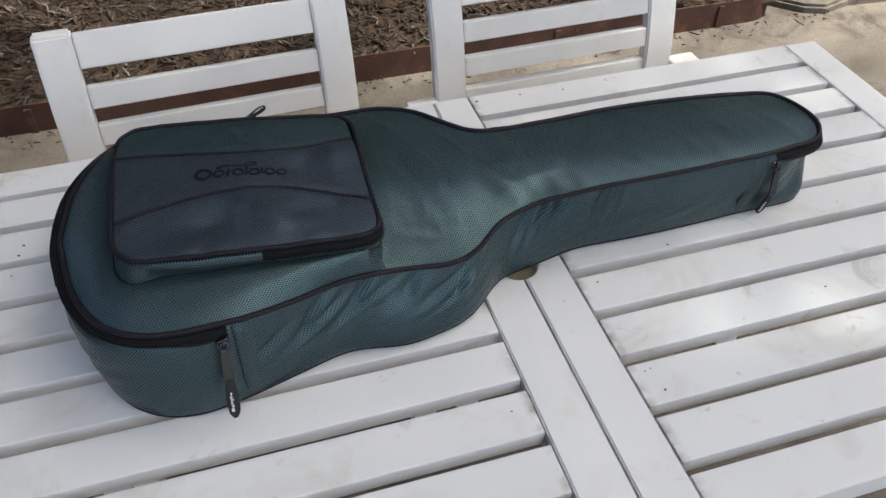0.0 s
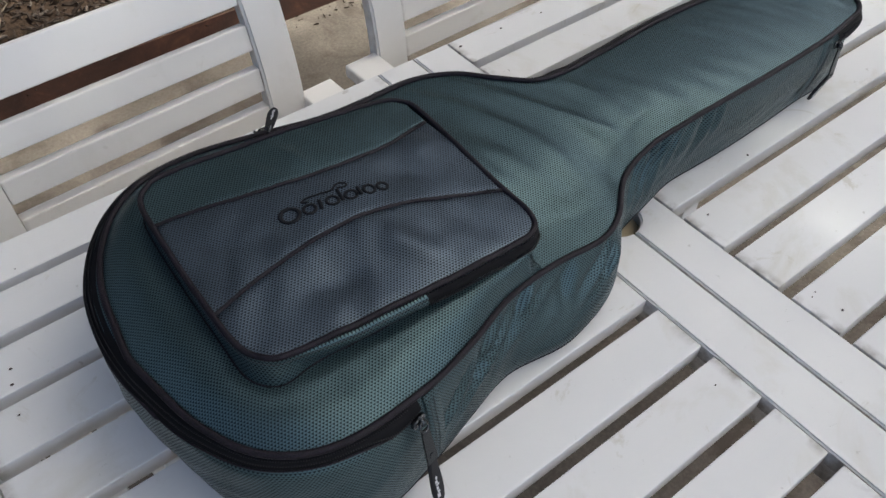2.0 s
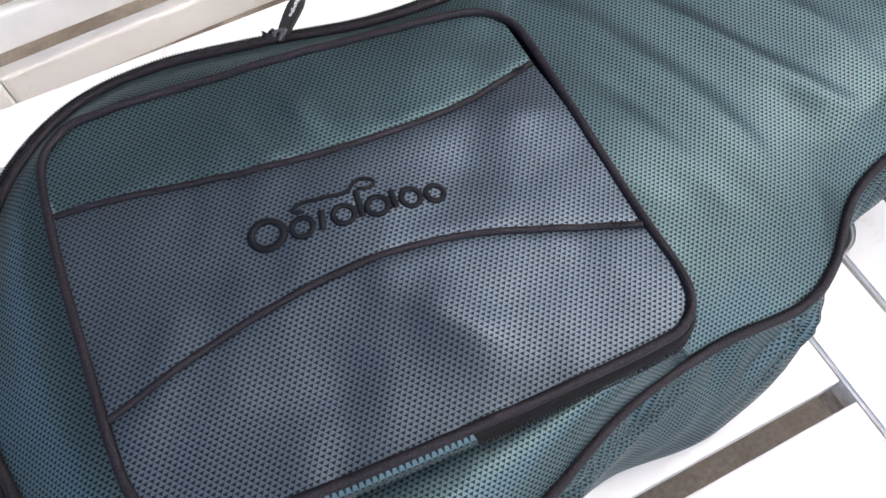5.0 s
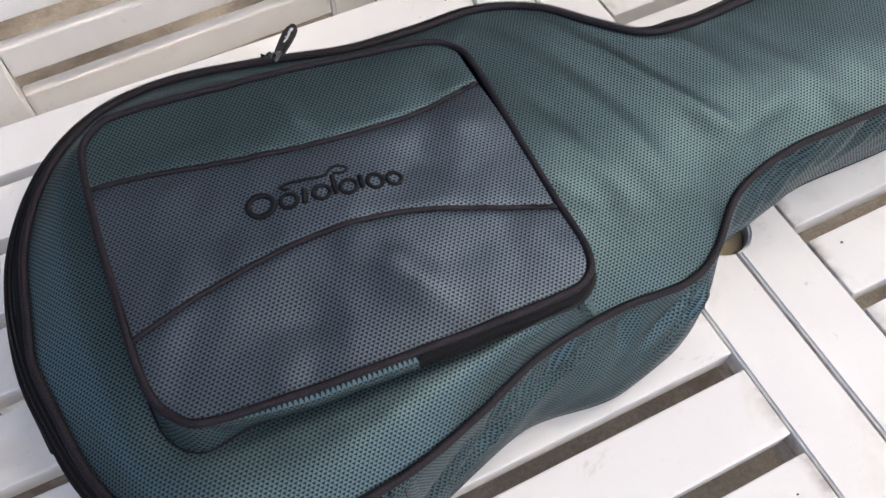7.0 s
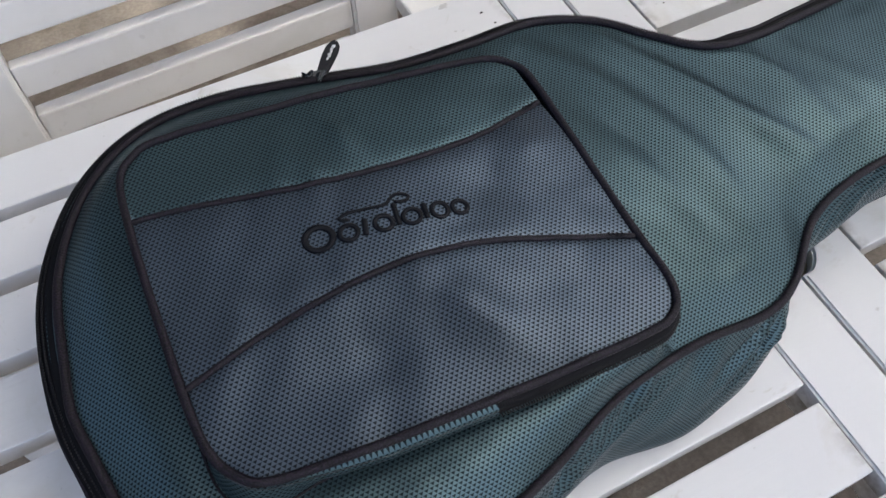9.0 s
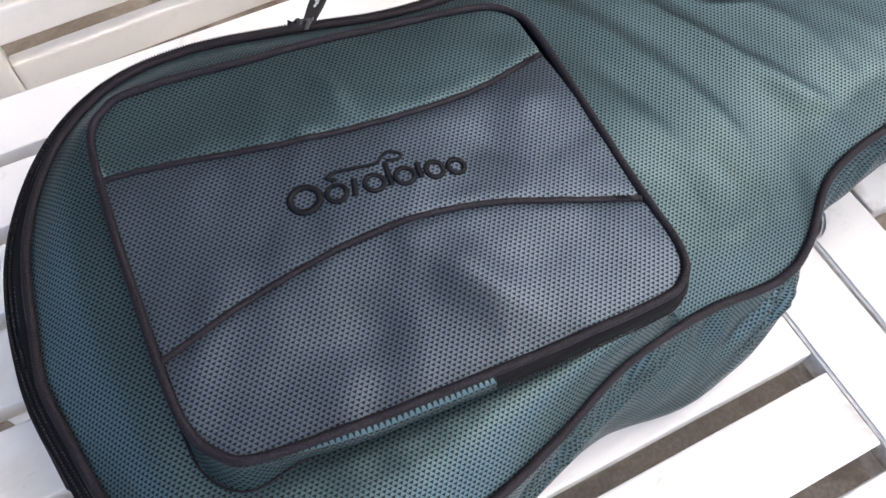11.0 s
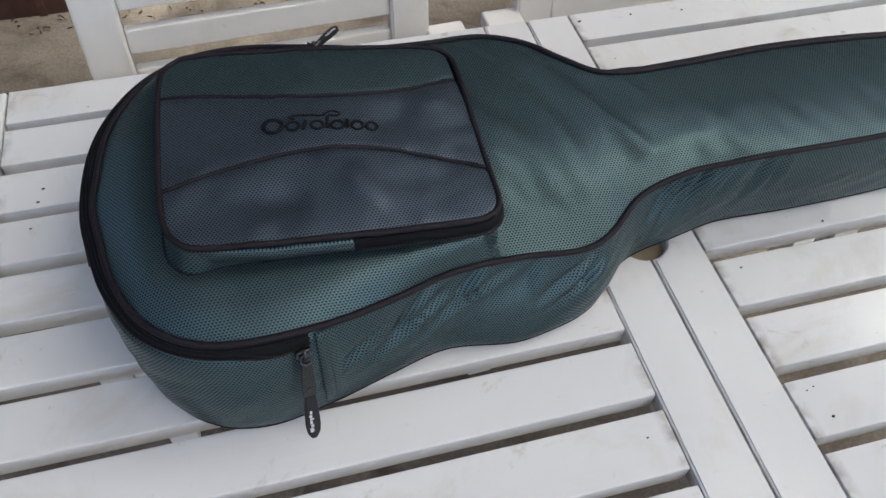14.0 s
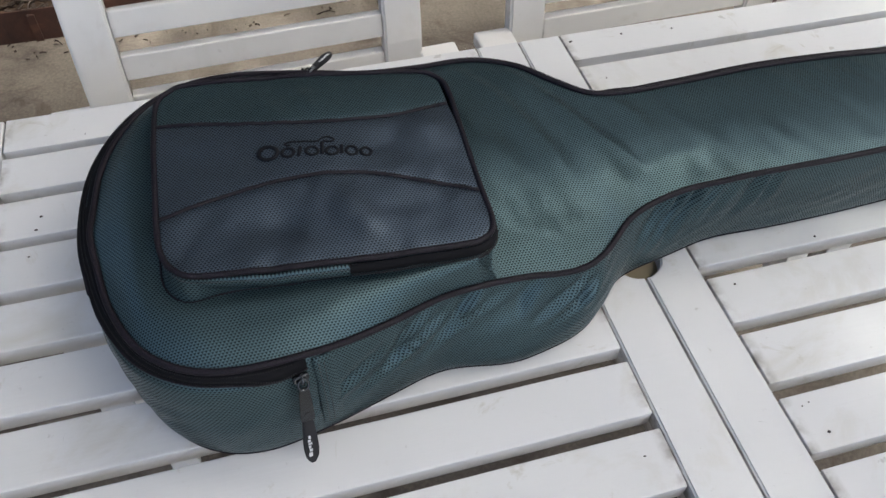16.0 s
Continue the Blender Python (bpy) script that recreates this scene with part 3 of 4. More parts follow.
# outline and face of the front pocket
POCKET = [(-.4705, .180), (-.4700, .110), (-.459, .083), (-.440, .073), (-.380, .066), (-.300, .061), (-.225, .059), (-.201, .063), (-.189, .080), (-.1865, .130),
          (-.1830, .200), (-.1795, .257), (-.184, .281), (-.203, .295), (-.260, .303), (-.350, .312), (-.430, .319), (-.452, .314), (-.464, .297), (-.468, .255)]
PN = 240
pk = catmull(POCKET, PN)
pt = np.roll(pk, -1, 0) - np.roll(pk, 1, 0)
pt /= np.linalg.norm(pt, axis=1)[:, None]
po = np.stack([pt[:, 1], -pt[:, 0]], 1)
# the base spreads on the lid, most at the near bottom corner
flare = 0.002 * np.maximum(0, -po[:, 0]) + (-0.003 + 0.015 * smooth_step(.42, .465, -pk[:, 0])) * np.maximum(0, -po[:, 1])
for _ in range(4):
    flare = (np.roll(flare, 1) + flare + np.roll(flare, -1)) / 3
pkb = pk + po * (0.0015 + flare)[:, None]
pocket_arc = np.r_[0, np.cumsum(np.linalg.norm(np.diff(pk, axis=0), axis=1))]


def pocket_z(x, y):
    """The pocket's front face: near level, a little lower at the neck side, puffed and dimpled."""
    edge = np.interp(x, (-.47, -.33, -.19), (.9225, .9200, .9120))
    u, v = np.clip((x + .33) / .145, -1, 1), np.clip((y - .187) / .125, -1, 1)
    z = edge + 0.0080 * (1 - u**2) * (1 - v**2)
    z -= 0.0040 * math.exp(-(((x + .375) / .040) ** 2 + ((y - .112) / .022) ** 2))
    z -= 0.0016 * math.exp(-(((x + .245) / .018) ** 2 + ((y - .105) / .025) ** 2))
    z += 0.0045 * math.exp(-(((x + .300 + .35 * (y - .10)) / .016) ** 2 + ((y - .11) / .030) ** 2))
    z += 0.0022 * math.exp(-(((x + .325 + .2 * (y - .27)) / .007) ** 2 + ((y - .265) / .022) ** 2))
    z += 0.0016 * math.exp(-(((x + .360 + .3 * (y - .27)) / .007) ** 2 + ((y - .262) / .018) ** 2))
    z += 0.0030 * math.exp(-(((x + .212) / .018) ** 2 + ((y - .210) / .018) ** 2))
    z -= 0.0016 * math.exp(-(((x + .255) / .020) ** 2 + ((y - .190) / .020) ** 2))
    z += 0.0017 * noise.noise((x * 18, y * 18, 2.2)) + 0.0006 * noise.noise((x * 50, y * 50, 5)) + 0.0011 * noise.noise((x * 42 - y * 20, y * 13, 3))
    return float(z)


def pocket_lift(x, y, r, z):
    """The stuffed pocket draws the lid up with it; r is the way to the rim."""
    d2 = (pkb[:, 0] - x) ** 2 + (pkb[:, 1] - y) ** 2
    n = int(np.argmin(d2))
    d = math.sqrt(d2[n])
    high = float(np.interp(pk[n, 0], (-.47, -.33, -.19), (.9225, .9200, .9120))) - 0.023
    if (x - pkb[n, 0]) * po[n, 0] + (y - pkb[n, 1]) * po[n, 1] < 0:
        return max(0.0, high - z)
    q = r / (r + d + 1e-6)
    side = 1 - float(smooth_step(0.25, 0.8, po[n, 0]))
    w = math.sin(math.pi / 2 * min(1.0, 1.2 * q)) * math.exp(-(d / 0.075) ** 2) * side
    return w * max(0.0, high - z) + 0.0025 * math.sin(math.pi * q) * side * math.exp(-(d / 0.06) ** 2)


# lid
def lid_z(t, z0, zs):
    puff = 1 - (1 - t) ** 2.3
    return z0 + (zs - z0) * puff


rows, uvs = [], []
sx, sy = spine(rim[:, 0])
zn_s = np.interp(sx, (-.55, -.38, -.25, -.13, -.06, .03, .13, .3, .47), (.881, .877, .866, .855, .856, .865, .872, .871, .860))
zf_s = np.interp(sx, (-.55, -.3, 0, .1, .3, .47), (.881, .885, .883, .876, .870, .860))
spine_z = (zn_s + zf_s) / 2 + np.interp(sx, (-.36, -.15, 0, .1, .39), (.019, .018, .010, .007, .006))
for t in np.r_[np.linspace(0, 0.12, 5), np.linspace(0.16, 1.0, 38)]:
    x = rim[:, 0] + (sx - rim[:, 0]) * t
    y = rim[:, 1] + (sy - rim[:, 1]) * t
    z = lid_z(t, rim_z, spine_z)
    lump = np.array([folds(a, b) * min(1, t * 8) + 0.0016 * noise.noise((a * 12, b * 12, 1.3)) * min(1, t * 5) + 0.0013 * noise.noise((a * 45 + b * 14, b * 18, 7)) * min(1, t * 6) for a, b in zip(x, y)])
    gap = np.hypot(x - rim[:, 0], y - rim[:, 1])
    lift = np.array([pocket_lift(*q) for q in zip(x, y, gap, z)])
    rows.append(np.stack([x, y, z + lump + lift], 1))
LID = np.array(rows)
# the weave keeps its size on the slopes: true lengths from the spine outwards
step3 = np.linalg.norm(np.diff(LID, axis=0), axis=2)
step2 = np.linalg.norm(np.diff(LID[:, :, :2], axis=0), axis=2) + 1e-9
true_len, flat_len = np.cumsum(step3[::-1], 0)[::-1], np.cumsum(step2[::-1], 0)[::-1]
grow = np.concatenate([true_len / flat_len, np.ones((1, N))])[:, :, None]
uvs = list(LID[-1:, :, :2] + (LID[:, :, :2] - LID[-1:, :, :2]) * grow)
sheet(rows, "lid", M_TEAL, bag, uv=uvs, label="teal honeycomb-mesh lid with soft folds at the shoulder")


def lid_height(x, y):
    """Height of the lid's cloth near a place."""
    P = LID.reshape(-1, 3)
    d2 = (P[:, 0] - x) ** 2 + (P[:, 1] - y) ** 2
    n = np.argpartition(d2, 8)[:8]
    w = 1 / (d2[n] + 1e-6)
    return float((P[n, 2] * w).sum() / w.sum())


# side wall, leaning in under the neck and swelling at the waist
near = 1 - far
lean_out = 0.030 * np.exp(-((rim[:, 0] + .168) / .062) ** 2) * near - 0.020 * smooth_step(.02, .09, rim[:, 0]) * (1 - smooth_step(.36, .45, rim[:, 0])) * near
back = inset / 0.0046
lean_out += 0.004 * np.exp(-((rim[:, 0] + .42) / .04) ** 2) * near - 0.009 * (1 - smooth_step(-.53, -.46, rim[:, 0])) * (1 - smooth_step(.10, .25, rim[:, 1]))
lean_out += -0.018 * smooth_step(-.02, .05, rim[:, 0]) * (1 - smooth_step(.36, .45, rim[:, 0])) * far
head = smooth_step(.37, .43, rim[:, 0])
for _ in range(120):
    lean_out = (np.roll(lean_out, 1) + lean_out + np.roll(lean_out, -1)) / 3


def wall_swell(s, lean, zip_, back_, head_):
    """How far the side wall stands out from the rim, s of the way down."""
    z = lean * smooth_step(0, 1, s) + 0.006 * np.sin(np.pi * s) * (1 - 0.7 * head_) - 0.002 * (1 - s) + 0.006 * s * (1 - zip_)
    return z + (0.0116 * zip_ + 0.0055 * back_) * (1 - 0.35 * head_) * smooth_step(0, 0.10 - 0.03 * np.asarray(back_), s) - head_ * (0.014 * smooth_step(0.11, 0.19, s) - 0.012 * smooth_step(0.3, 0.9, s))


def pucker(x, s):
    """Creases of the gathered cloth at the neck's root and over the waist."""
    d = 0.0
    for cx, wid, amp, tilt, low in ((-.010, .0085, .0040, -.070, .30), (.012, .0065, .0062, -.055, .34), (.031, .0075, .0058, -.045, .40), (.050, .0070, .0040, -.060, .26), (.070, .008, .0022, -.04, .2), (.104, .0075, .0040, -.050, .30), (.122, .0060, .0030, -.040, .22)):
        u = (x - cx - tilt * (s - .3) - .003 * math.sin(7 * s + 40 * cx)) / (wid * (.75 + .7 * s))
        d += 1.6 * amp * (math.exp(-u**2) - 0.5 * math.exp(-(u - 1.8) ** 2)) * math.exp(-((s - .16) / low) ** 2) * min(1, .35 + 5 * s)
    for cx, wid, amp in ((-.300, .007, .0036), (-.276, .006, .0046), (-.252, .0055, .0048), (-.228, .006, .0046), (-.200, .007, .0034), (-.160, .007, .0024), (-.106, .006, .0044), (-.086, .0055, .0044), (-.066, .006, .0036)):
        u = (x - cx + (.06 + .18 * ((cx * 731) % 1)) * (s - .2) - .003 * math.sin(11 * s + 60 * cx)) / (wid * (.8 + .6 * ((cx * 389) % 1)))
        d += 1.6 * amp * (math.exp(-u**2) - 0.6 * math.exp(-(u - 1.9) ** 2)) * math.exp(-((s - .18 - .26 * ((cx * 517) % 1)) / .17) ** 2)
    return d


rows, uvs = [], []
for s in np.r_[np.linspace(0, 0.86, 20), 0.92, 0.96, 0.985, 1.0]:
    z = rim_z + (TOP + 0.002 - rim_z) * s
    tuck = 0.004 * max(0, (s - 0.86) / 0.14) ** 2
    off = wall_swell(s, lean_out, zipped, back, head) - tuck
    wav = np.array([(-pucker(x, s) if y < .2 else 0) + 0.0025 * noise.noise((a * 9, s * 2.5, 4)) * math.sin(math.pi * s) + 0.0016 * noise.noise((a * 34 + s * 6, s * 5, 9)) * math.sin(math.pi * s) for x, y, a in zip(rim[:, 0], rim[:, 1], arc_len)])
    xy = rim + out * (off + wav)[:, None]
    rows.append(np.concatenate([xy, z[:, None]], 1))
WALL = np.array(rows)
drop_len = np.concatenate([np.zeros((1, N)), np.cumsum(np.linalg.norm(np.diff(WALL, axis=0), axis=2), 0)])
for _ in range(12):
    drop_len = (np.roll(drop_len, 1, 1) + drop_len + np.roll(drop_len, -1, 1)) / 3
uvs = [np.stack([arc_len, -row], 1) for row in drop_len]
sheet(rows[::-1], "side_wall", M_TEAL, bag, uv=uvs[::-1], label="teal mesh side wall, creased at the neck")
base = [rows[-1]]
for t in (0.3, 0.7, 1.0):
    base.append(np.stack([rows[-1][:, 0] + (sx - rows[-1][:, 0]) * t, rows[-1][:, 1] + (sy - rows[-1][:, 1]) * t, np.full(N, TOP + 0.0012)], 1))
sheet(base[::-1], "base_panel", M_TAPE, bag, uv=None)

# piping round the lid and at the base
part("lid_piping", tube(np.c_[rim + out * 0.0010, rim_z + 0.0012] - L0, 0.0031, 10, True), M_BLACK, bag, "thick black piping", smooth=True)
part("base_piping", tube(WALL[-2] + np.c_[out * 0.0004, np.full(N, 0.0006)] - L0, 0.0013, 6, True), M_BLACK, bag, "thin black piping along the base", smooth=True)

# main zip: from the neck's near side round the head, along the far side and round the bottom end
def nearest(x, y):
    return int(np.argmin((rim[:, 0] - x) ** 2 + (rim[:, 1] - y) ** 2))


i_neck, i_front = nearest(.362, .112), nearest(-.372, .006)
run = [k % N for k in range(i_neck, i_front + N + 1)]


def on_wall(i, drop, off):
    """A place on the side wall, so far below the rim and so far out."""
    s = drop / (rim_z[i] - TOP)
    swell = float(wall_swell(s, lean_out[i], zipped[i], back[i], head[i]))
    return np.array([*(rim[i] + out[i] * (swell + off)), rim_z[i] - drop])


slim = 1 - 0.32 * (1 - smooth_step(-.36, -.28, rim[:, 0])) * (1 - smooth_step(.05, .16, rim[:, 1]))
slim += 0.42 * np.exp(-((rim[:, 0] + .392) / .026) ** 2) * (rim[:, 1] < .15)
slim -= 0.48 * far * smooth_step(-.03, .04, rim[:, 0]) * (1 - smooth_step(.38, .45, rim[:, 0]))
tape = np.array([[on_wall(i, d * slim[i], o) for i in run] for d, o in ((0.003, 0.0005), (0.0040, 0.0024), (0.0106, 0.0024), (0.0116, 0.0005))])
sheet(tape[::-1], "zip_tape", M_TAPE, bag, closed=False, label="black zip tape")
part("zip_piping", tube([on_wall(i, 0.0124 * slim[i], 0.0010) - L0 for i in run], lambda s: 0.0021 if s < 0.86 else 0.0009, 8), M_BLACK, bag, "second black piping below the zip", smooth=True)
V, F = [], []
for row in (-1, 1):
    pos = []
    for i in run:
        gap = 0.0010 + 0.0026 * float(np.exp(-((rim[i, 0] + .392) / .022) ** 2)) * (rim[i, 1] < .15)
        pos.append(on_wall(i, 0.0076 * slim[i] + row * gap, 0.0021 - 0.0011 * back[i]))
    pos = np.array(pos)
    d = np.r_[0, np.cumsum(np.linalg.norm(np.diff(pos, axis=0), axis=1))]
    for a in np.arange(0.012, d[-1] - 0.010, 0.0021):
        c = np.array([np.interp(a, d, pos[:, j]) for j in range(3)])
        c2 = np.array([np.interp(a + 0.001, d, pos[:, j]) for j in range(3)])
        al = Vector(c2 - c).normalized()
        ou = al.cross(Vector((0, 0, 1))).normalized()
        b = len(V)
        for sx_ in (-1, 1):
            for sy_ in (-1, 1):
                for sz_ in (-1, 1):
                    V.append(Vector(c - L0) + al * (sx_ * 0.0005) + ou * (sy_ * 0.0005) + Vector((0, 0, sz_ * 0.0008)))
        F += [tuple(b + q for q in f4) for f4 in ((0, 1, 3, 2), (4, 6, 7, 5), (0, 4, 5, 1), (2, 3, 7, 6), (0, 2, 6, 4), (1, 5, 7, 3))]
me = bpy.data.meshes.new("zip_teeth")
me.from_pydata(V, [], F)
mesh_part("zip_teeth", me, M_NYLON, bag, "black moulded zip teeth")["kind"] = "stuff"

# binding flaps where the zip ends, with stitching
for i, sgn in ((i_front + 2, 1), (i_neck - 6, -1)):
    strip, flap_uv = [], []
    for j in range(5):
        k = (i + sgn * 2 * j) % N
        lift = 0.0022 if j < 4 else 0.0004
        strip.append([on_wall(k, dd, lift) for dd in np.linspace(0.005, 0.100, 20)])
        flap_uv.append([(arc_len[k], dd) for dd in np.linspace(0.005, 0.100, 20)])
    strip = [[p + np.array([*(out[i] * -0.0018), 0]) for p in strip[0]]] + strip
    flap_uv = [flap_uv[0]] + flap_uv
    sheet(strip[::-1] if sgn > 0 else strip, "seam_flap", M_TEAL, bag, closed=False, uv=flap_uv[::-1] if sgn > 0 else flap_uv, label="folded cloth flap at the end of the zip")
    for off in (2, 4):
        bm = bmesh.new()
        for q in np.arange(0.010, 0.096, 0.0042):
            p0, p1 = on_wall((i + sgn * off) % N, q, 0.0026), on_wall((i + sgn * off) % N, q + 0.0026, 0.0026)
            join_into(bm, tube([p0 - L0, p1 - L0], 0.0005, 4))
        part("stitching", bm, M_STITCH, bag)


# front pocket
pocket = new("pocket")
pocket.parent = bag
pocket.empty_display_size = 0.03
tagged(pocket, "raised zipped front pocket in grey and teal mesh")
wall_rows, wall_uv = [], []
pz = np.array([pocket_z(*p) for p in pk])
lz = np.array([lid_height(*(p - o * 0.001)) for p, o in zip(pkb, po)])
for _ in range(6):
    lz = (np.roll(lz, 1) + lz + np.roll(lz, -1)) / 3
for s in np.linspace(0, 1, 7):
    wall_rows.append(np.c_[pk + po * (0.0005 + (0.001 + flare) * s**1.2)[:, None], pz + (lz - 0.003 - pz) * s])
    wall_uv.append(np.stack([pocket_arc, np.full(PN, -0.03 * s)], 1))
UV_WRAP = pocket_arc[-1]
sheet(wall_rows[::-1], "gusset", M_TEAL, pocket, uv=wall_uv[::-1], label="teal mesh gusset")
part("base_seam", tube(np.c_[pkb + po * 0.0004, lz - 0.0003] - L0, 0.0010, 6, True), M_BLACK, pocket, "dark seam where the pocket meets the lid", smooth=True)
part("rim_piping", tube(np.c_[pk + po * 0.0005, pz + 0.001] - L0, 0.0027, 10, True), M_BLACK, pocket, "black piping round the pocket", smooth=True)

SEAM_A = [(-.470, .2635), (-.445, .2590), (-.405, .2485), (-.363, .2375), (-.320, .2305), (-.275, .2275), (-.235, .2305), (-.207, .2365), (-.186, .2425)]
SEAM_B = [(-.474, .1400), (-.446, .1460), (-.421, .1520), (-.391, .1560), (-.356, .1590), (-.321, .1580), (-.288, .1530), (-.256, .1440), (-.224, .1320), (-.189, .1190)]
sa, sb = catmull(SEAM_A, 90, False), catmull(SEAM_B, 90, False)
for line in (sa, sb):
    part("seam_piping", tube([np.array([x, y, pocket_z(x, y) + 0.0009]) - L0 for x, y in line], 0.0021, 8, flat=0.8), M_BLACK, pocket, "black corded seam", smooth=True)

# bar tacks at the right-hand ends of the seams
for line in (sa, sb):
    (x1, y1), (x0, y0) = line[-3], line[-7]
    ux, uy = (x1 - x0), (y1 - y0)
    bm = bmesh.new()
    for k in range(7):
        cx_, cy_ = x0 + ux * (0.25 + 0.12 * k), y0 + uy * (0.25 + 0.12 * k)
        sg = 1 if k % 2 else -1
        ends = [(cx_ - uy * 0.15 * sg, cy_ + ux * 0.14), (cx_ + uy * 0.15 * sg, cy_ - ux * 0.14)]
        join_into(bm, tube([np.array([x, y, pocket_z(x, y) + 0.0028]) - L0 for x, y in ends], 0.00032, 5))
    part("bar_tack", bm, M_THREAD, pocket, "dark zigzag bar tack")


def edge_y(x, upper):
    """Where the pocket's outline stands above or below its middle at x."""
    pick = pk[pk[:, 1] > 0.187] if upper else pk[pk[:, 1] <= 0.187]
    order = np.argsort(pick[:, 0])
    return float(np.interp(x, pick[order, 0], pick[order, 1]))


def panel(low, high, name, material, label):
    """One face panel between two lines across the pocket."""
    xs = np.linspace(-.4685, -.1850, 110)
    rows, uvs = [], []
    for v in np.linspace(0, 1, 34):
        row = []
        for x in xs:
            a, b = low(x), high(x)
            y = a + (b - a) * v
            row.append((x, y, pocket_z(x, y) + 0.0012 - 0.0010 * (math.exp(-((y - a) / .004) ** 2) + math.exp(-((b - y) / .004) ** 2))))
        rows.append(row)
        uvs.append([(p[0], p[1]) for p in row])
    sheet(rows, name, material, pocket, closed=False, uv=uvs, label=label)


seam_a, seam_b = (lambda x: float(np.interp(x, sa[:, 0], sa[:, 1]))), (lambda x: float(np.interp(x, sb[:, 0], sb[:, 1])))
panel(seam_a, lambda x: edge_y(x, True), "upper_panel", M_TEAL, "teal mesh upper panel")
panel(seam_b, seam_a, "middle_panel", M_GREY, "blue-grey mesh middle panel")
panel(lambda x: edge_y(x, False), seam_b, "lower_panel", M_GREY, "blue-grey mesh lower panel")

# pocket zip along the near edge
i0, i1 = int(np.argmin((pk[:, 0] + .322) ** 2 + (pk[:, 1] - .062) ** 2)), int(np.argmin((pk[:, 0] + .190) ** 2 + (pk[:, 1] - .10) ** 2))
prun = list(range(i0, i1 + 1))
ztape = np.array([[np.array([*(pk[i] + po[i] * o), pz[i] - dz]) for i in prun] for dz, o in ((0.003, 0.002), (0.005, 0.0042), (0.0125, 0.0048), (0.014, 0.0030))])
sheet(ztape[::-1], "pocket_zip", M_TAPE, pocket, closed=False, label="black zip along the pocket's edge")
V, F = [], []
pos = np.array([np.array([*(pk[i] + po[i] * 0.0056), pz[i] - 0.0135]) for i in prun])
d = np.r_[0, np.cumsum(np.linalg.norm(np.diff(pos, axis=0), axis=1))]
for a in np.arange(0.002, d[-1] - 0.002, 0.0017):
    c = Vector([float(np.interp(a, d, pos[:, j])) for j in range(3)]) - Vector(L0)
    b = len(V)
    V += [c + Vector((qx * 0.00045, qy * 0.0009, qz * 0.0007)) for qx in (-1, 1) for qy in (-1, 1) for qz in (-1, 1)]
    F += [tuple(b + q for q in f4) for f4 in ((0, 1, 3, 2), (4, 6, 7, 5), (0, 4, 5, 1), (2, 3, 7, 6), (0, 2, 6, 4), (1, 5, 7, 3))]
me = bpy.data.meshes.new("pocket_teeth")
me.from_pydata(V, [], F)
mesh_part("pocket_teeth", me, M_NYLON, pocket)["kind"] = "stuff"
# folded facing that covers the zip's end, cut straight where the zip begins
facing, facing_uv = [], []
frun = list(range(i0 - 32, i0 + 1))
for dz, o in ((0.0030, 0.0016), (0.0042, 0.0048), (0.0110, 0.0062), (0.0142, 0.0056), (0.0150, 0.0030)):
    ease = smooth_step(0, 0.5, np.linspace(0, 1, len(frun)))
    facing.append([np.array([*(pk[i] + po[i] * (0.0010 + (o - 0.0010) * e + 0.4 * flare[i] * dz / 0.03)), pz[i] - dz]) for i, e in zip(frun, ease)])
    facing_uv.append([(pocket_arc[i], -dz) for i in frun])
sheet(facing[::-1], "zip_facing", M_TEAL, pocket, closed=False, uv=facing_uv[::-1], label="teal mesh facing over the zip's end")
# zigzag stitching close under the piping
zig = []
for a in np.arange(pocket_arc[3], pocket_arc[i0], 0.0011):
    px, py, ox, oy, h = (float(np.interp(a, pocket_arc, q)) for q in (pk[:, 0], pk[:, 1], po[:, 0], po[:, 1], pz))
    o = 0.0024 + 0.0034 * smooth_step(pocket_arc[i0] - .12, pocket_arc[i0] - .06, a)
    zig.append(np.array([px + ox * o, py + oy * o, h - 0.0052 - (0.0009 if len(zig) % 2 else 0.0)]) - L0)
part("stitching", tube(zig, 0.00032, 4), M_STITCH, pocket)


# embroidered emblem: plain rings, arcs and bars in dark thread
def stroke(pts, width, closed=False, taper=False):
    ang = math.atan2(-.014, .103)
    ca, sn = math.cos(ang), math.sin(ang)
    line = catmull(pts, 30, closed)
    P = []
    for u, v in line:
        x, y = -.379 + u * ca - v * sn, .1885 + u * sn + v * ca
        P.append(np.array([x, y, pocket_z(x, y) + 0.0017]) - L0)
    return tube(P, (lambda s: width * (1 - 0.6 * s)) if taper else width, 6, closed, flat=0.5)


def ellipse(cx, cy, rx, ry, a0=0, a1=360, n=12):
    return [(cx + rx * math.cos(radians(a)), cy + ry * math.sin(radians(a))) for a in np.linspace(a0, a1, n, endpoint=(a1 - a0) < 360)]


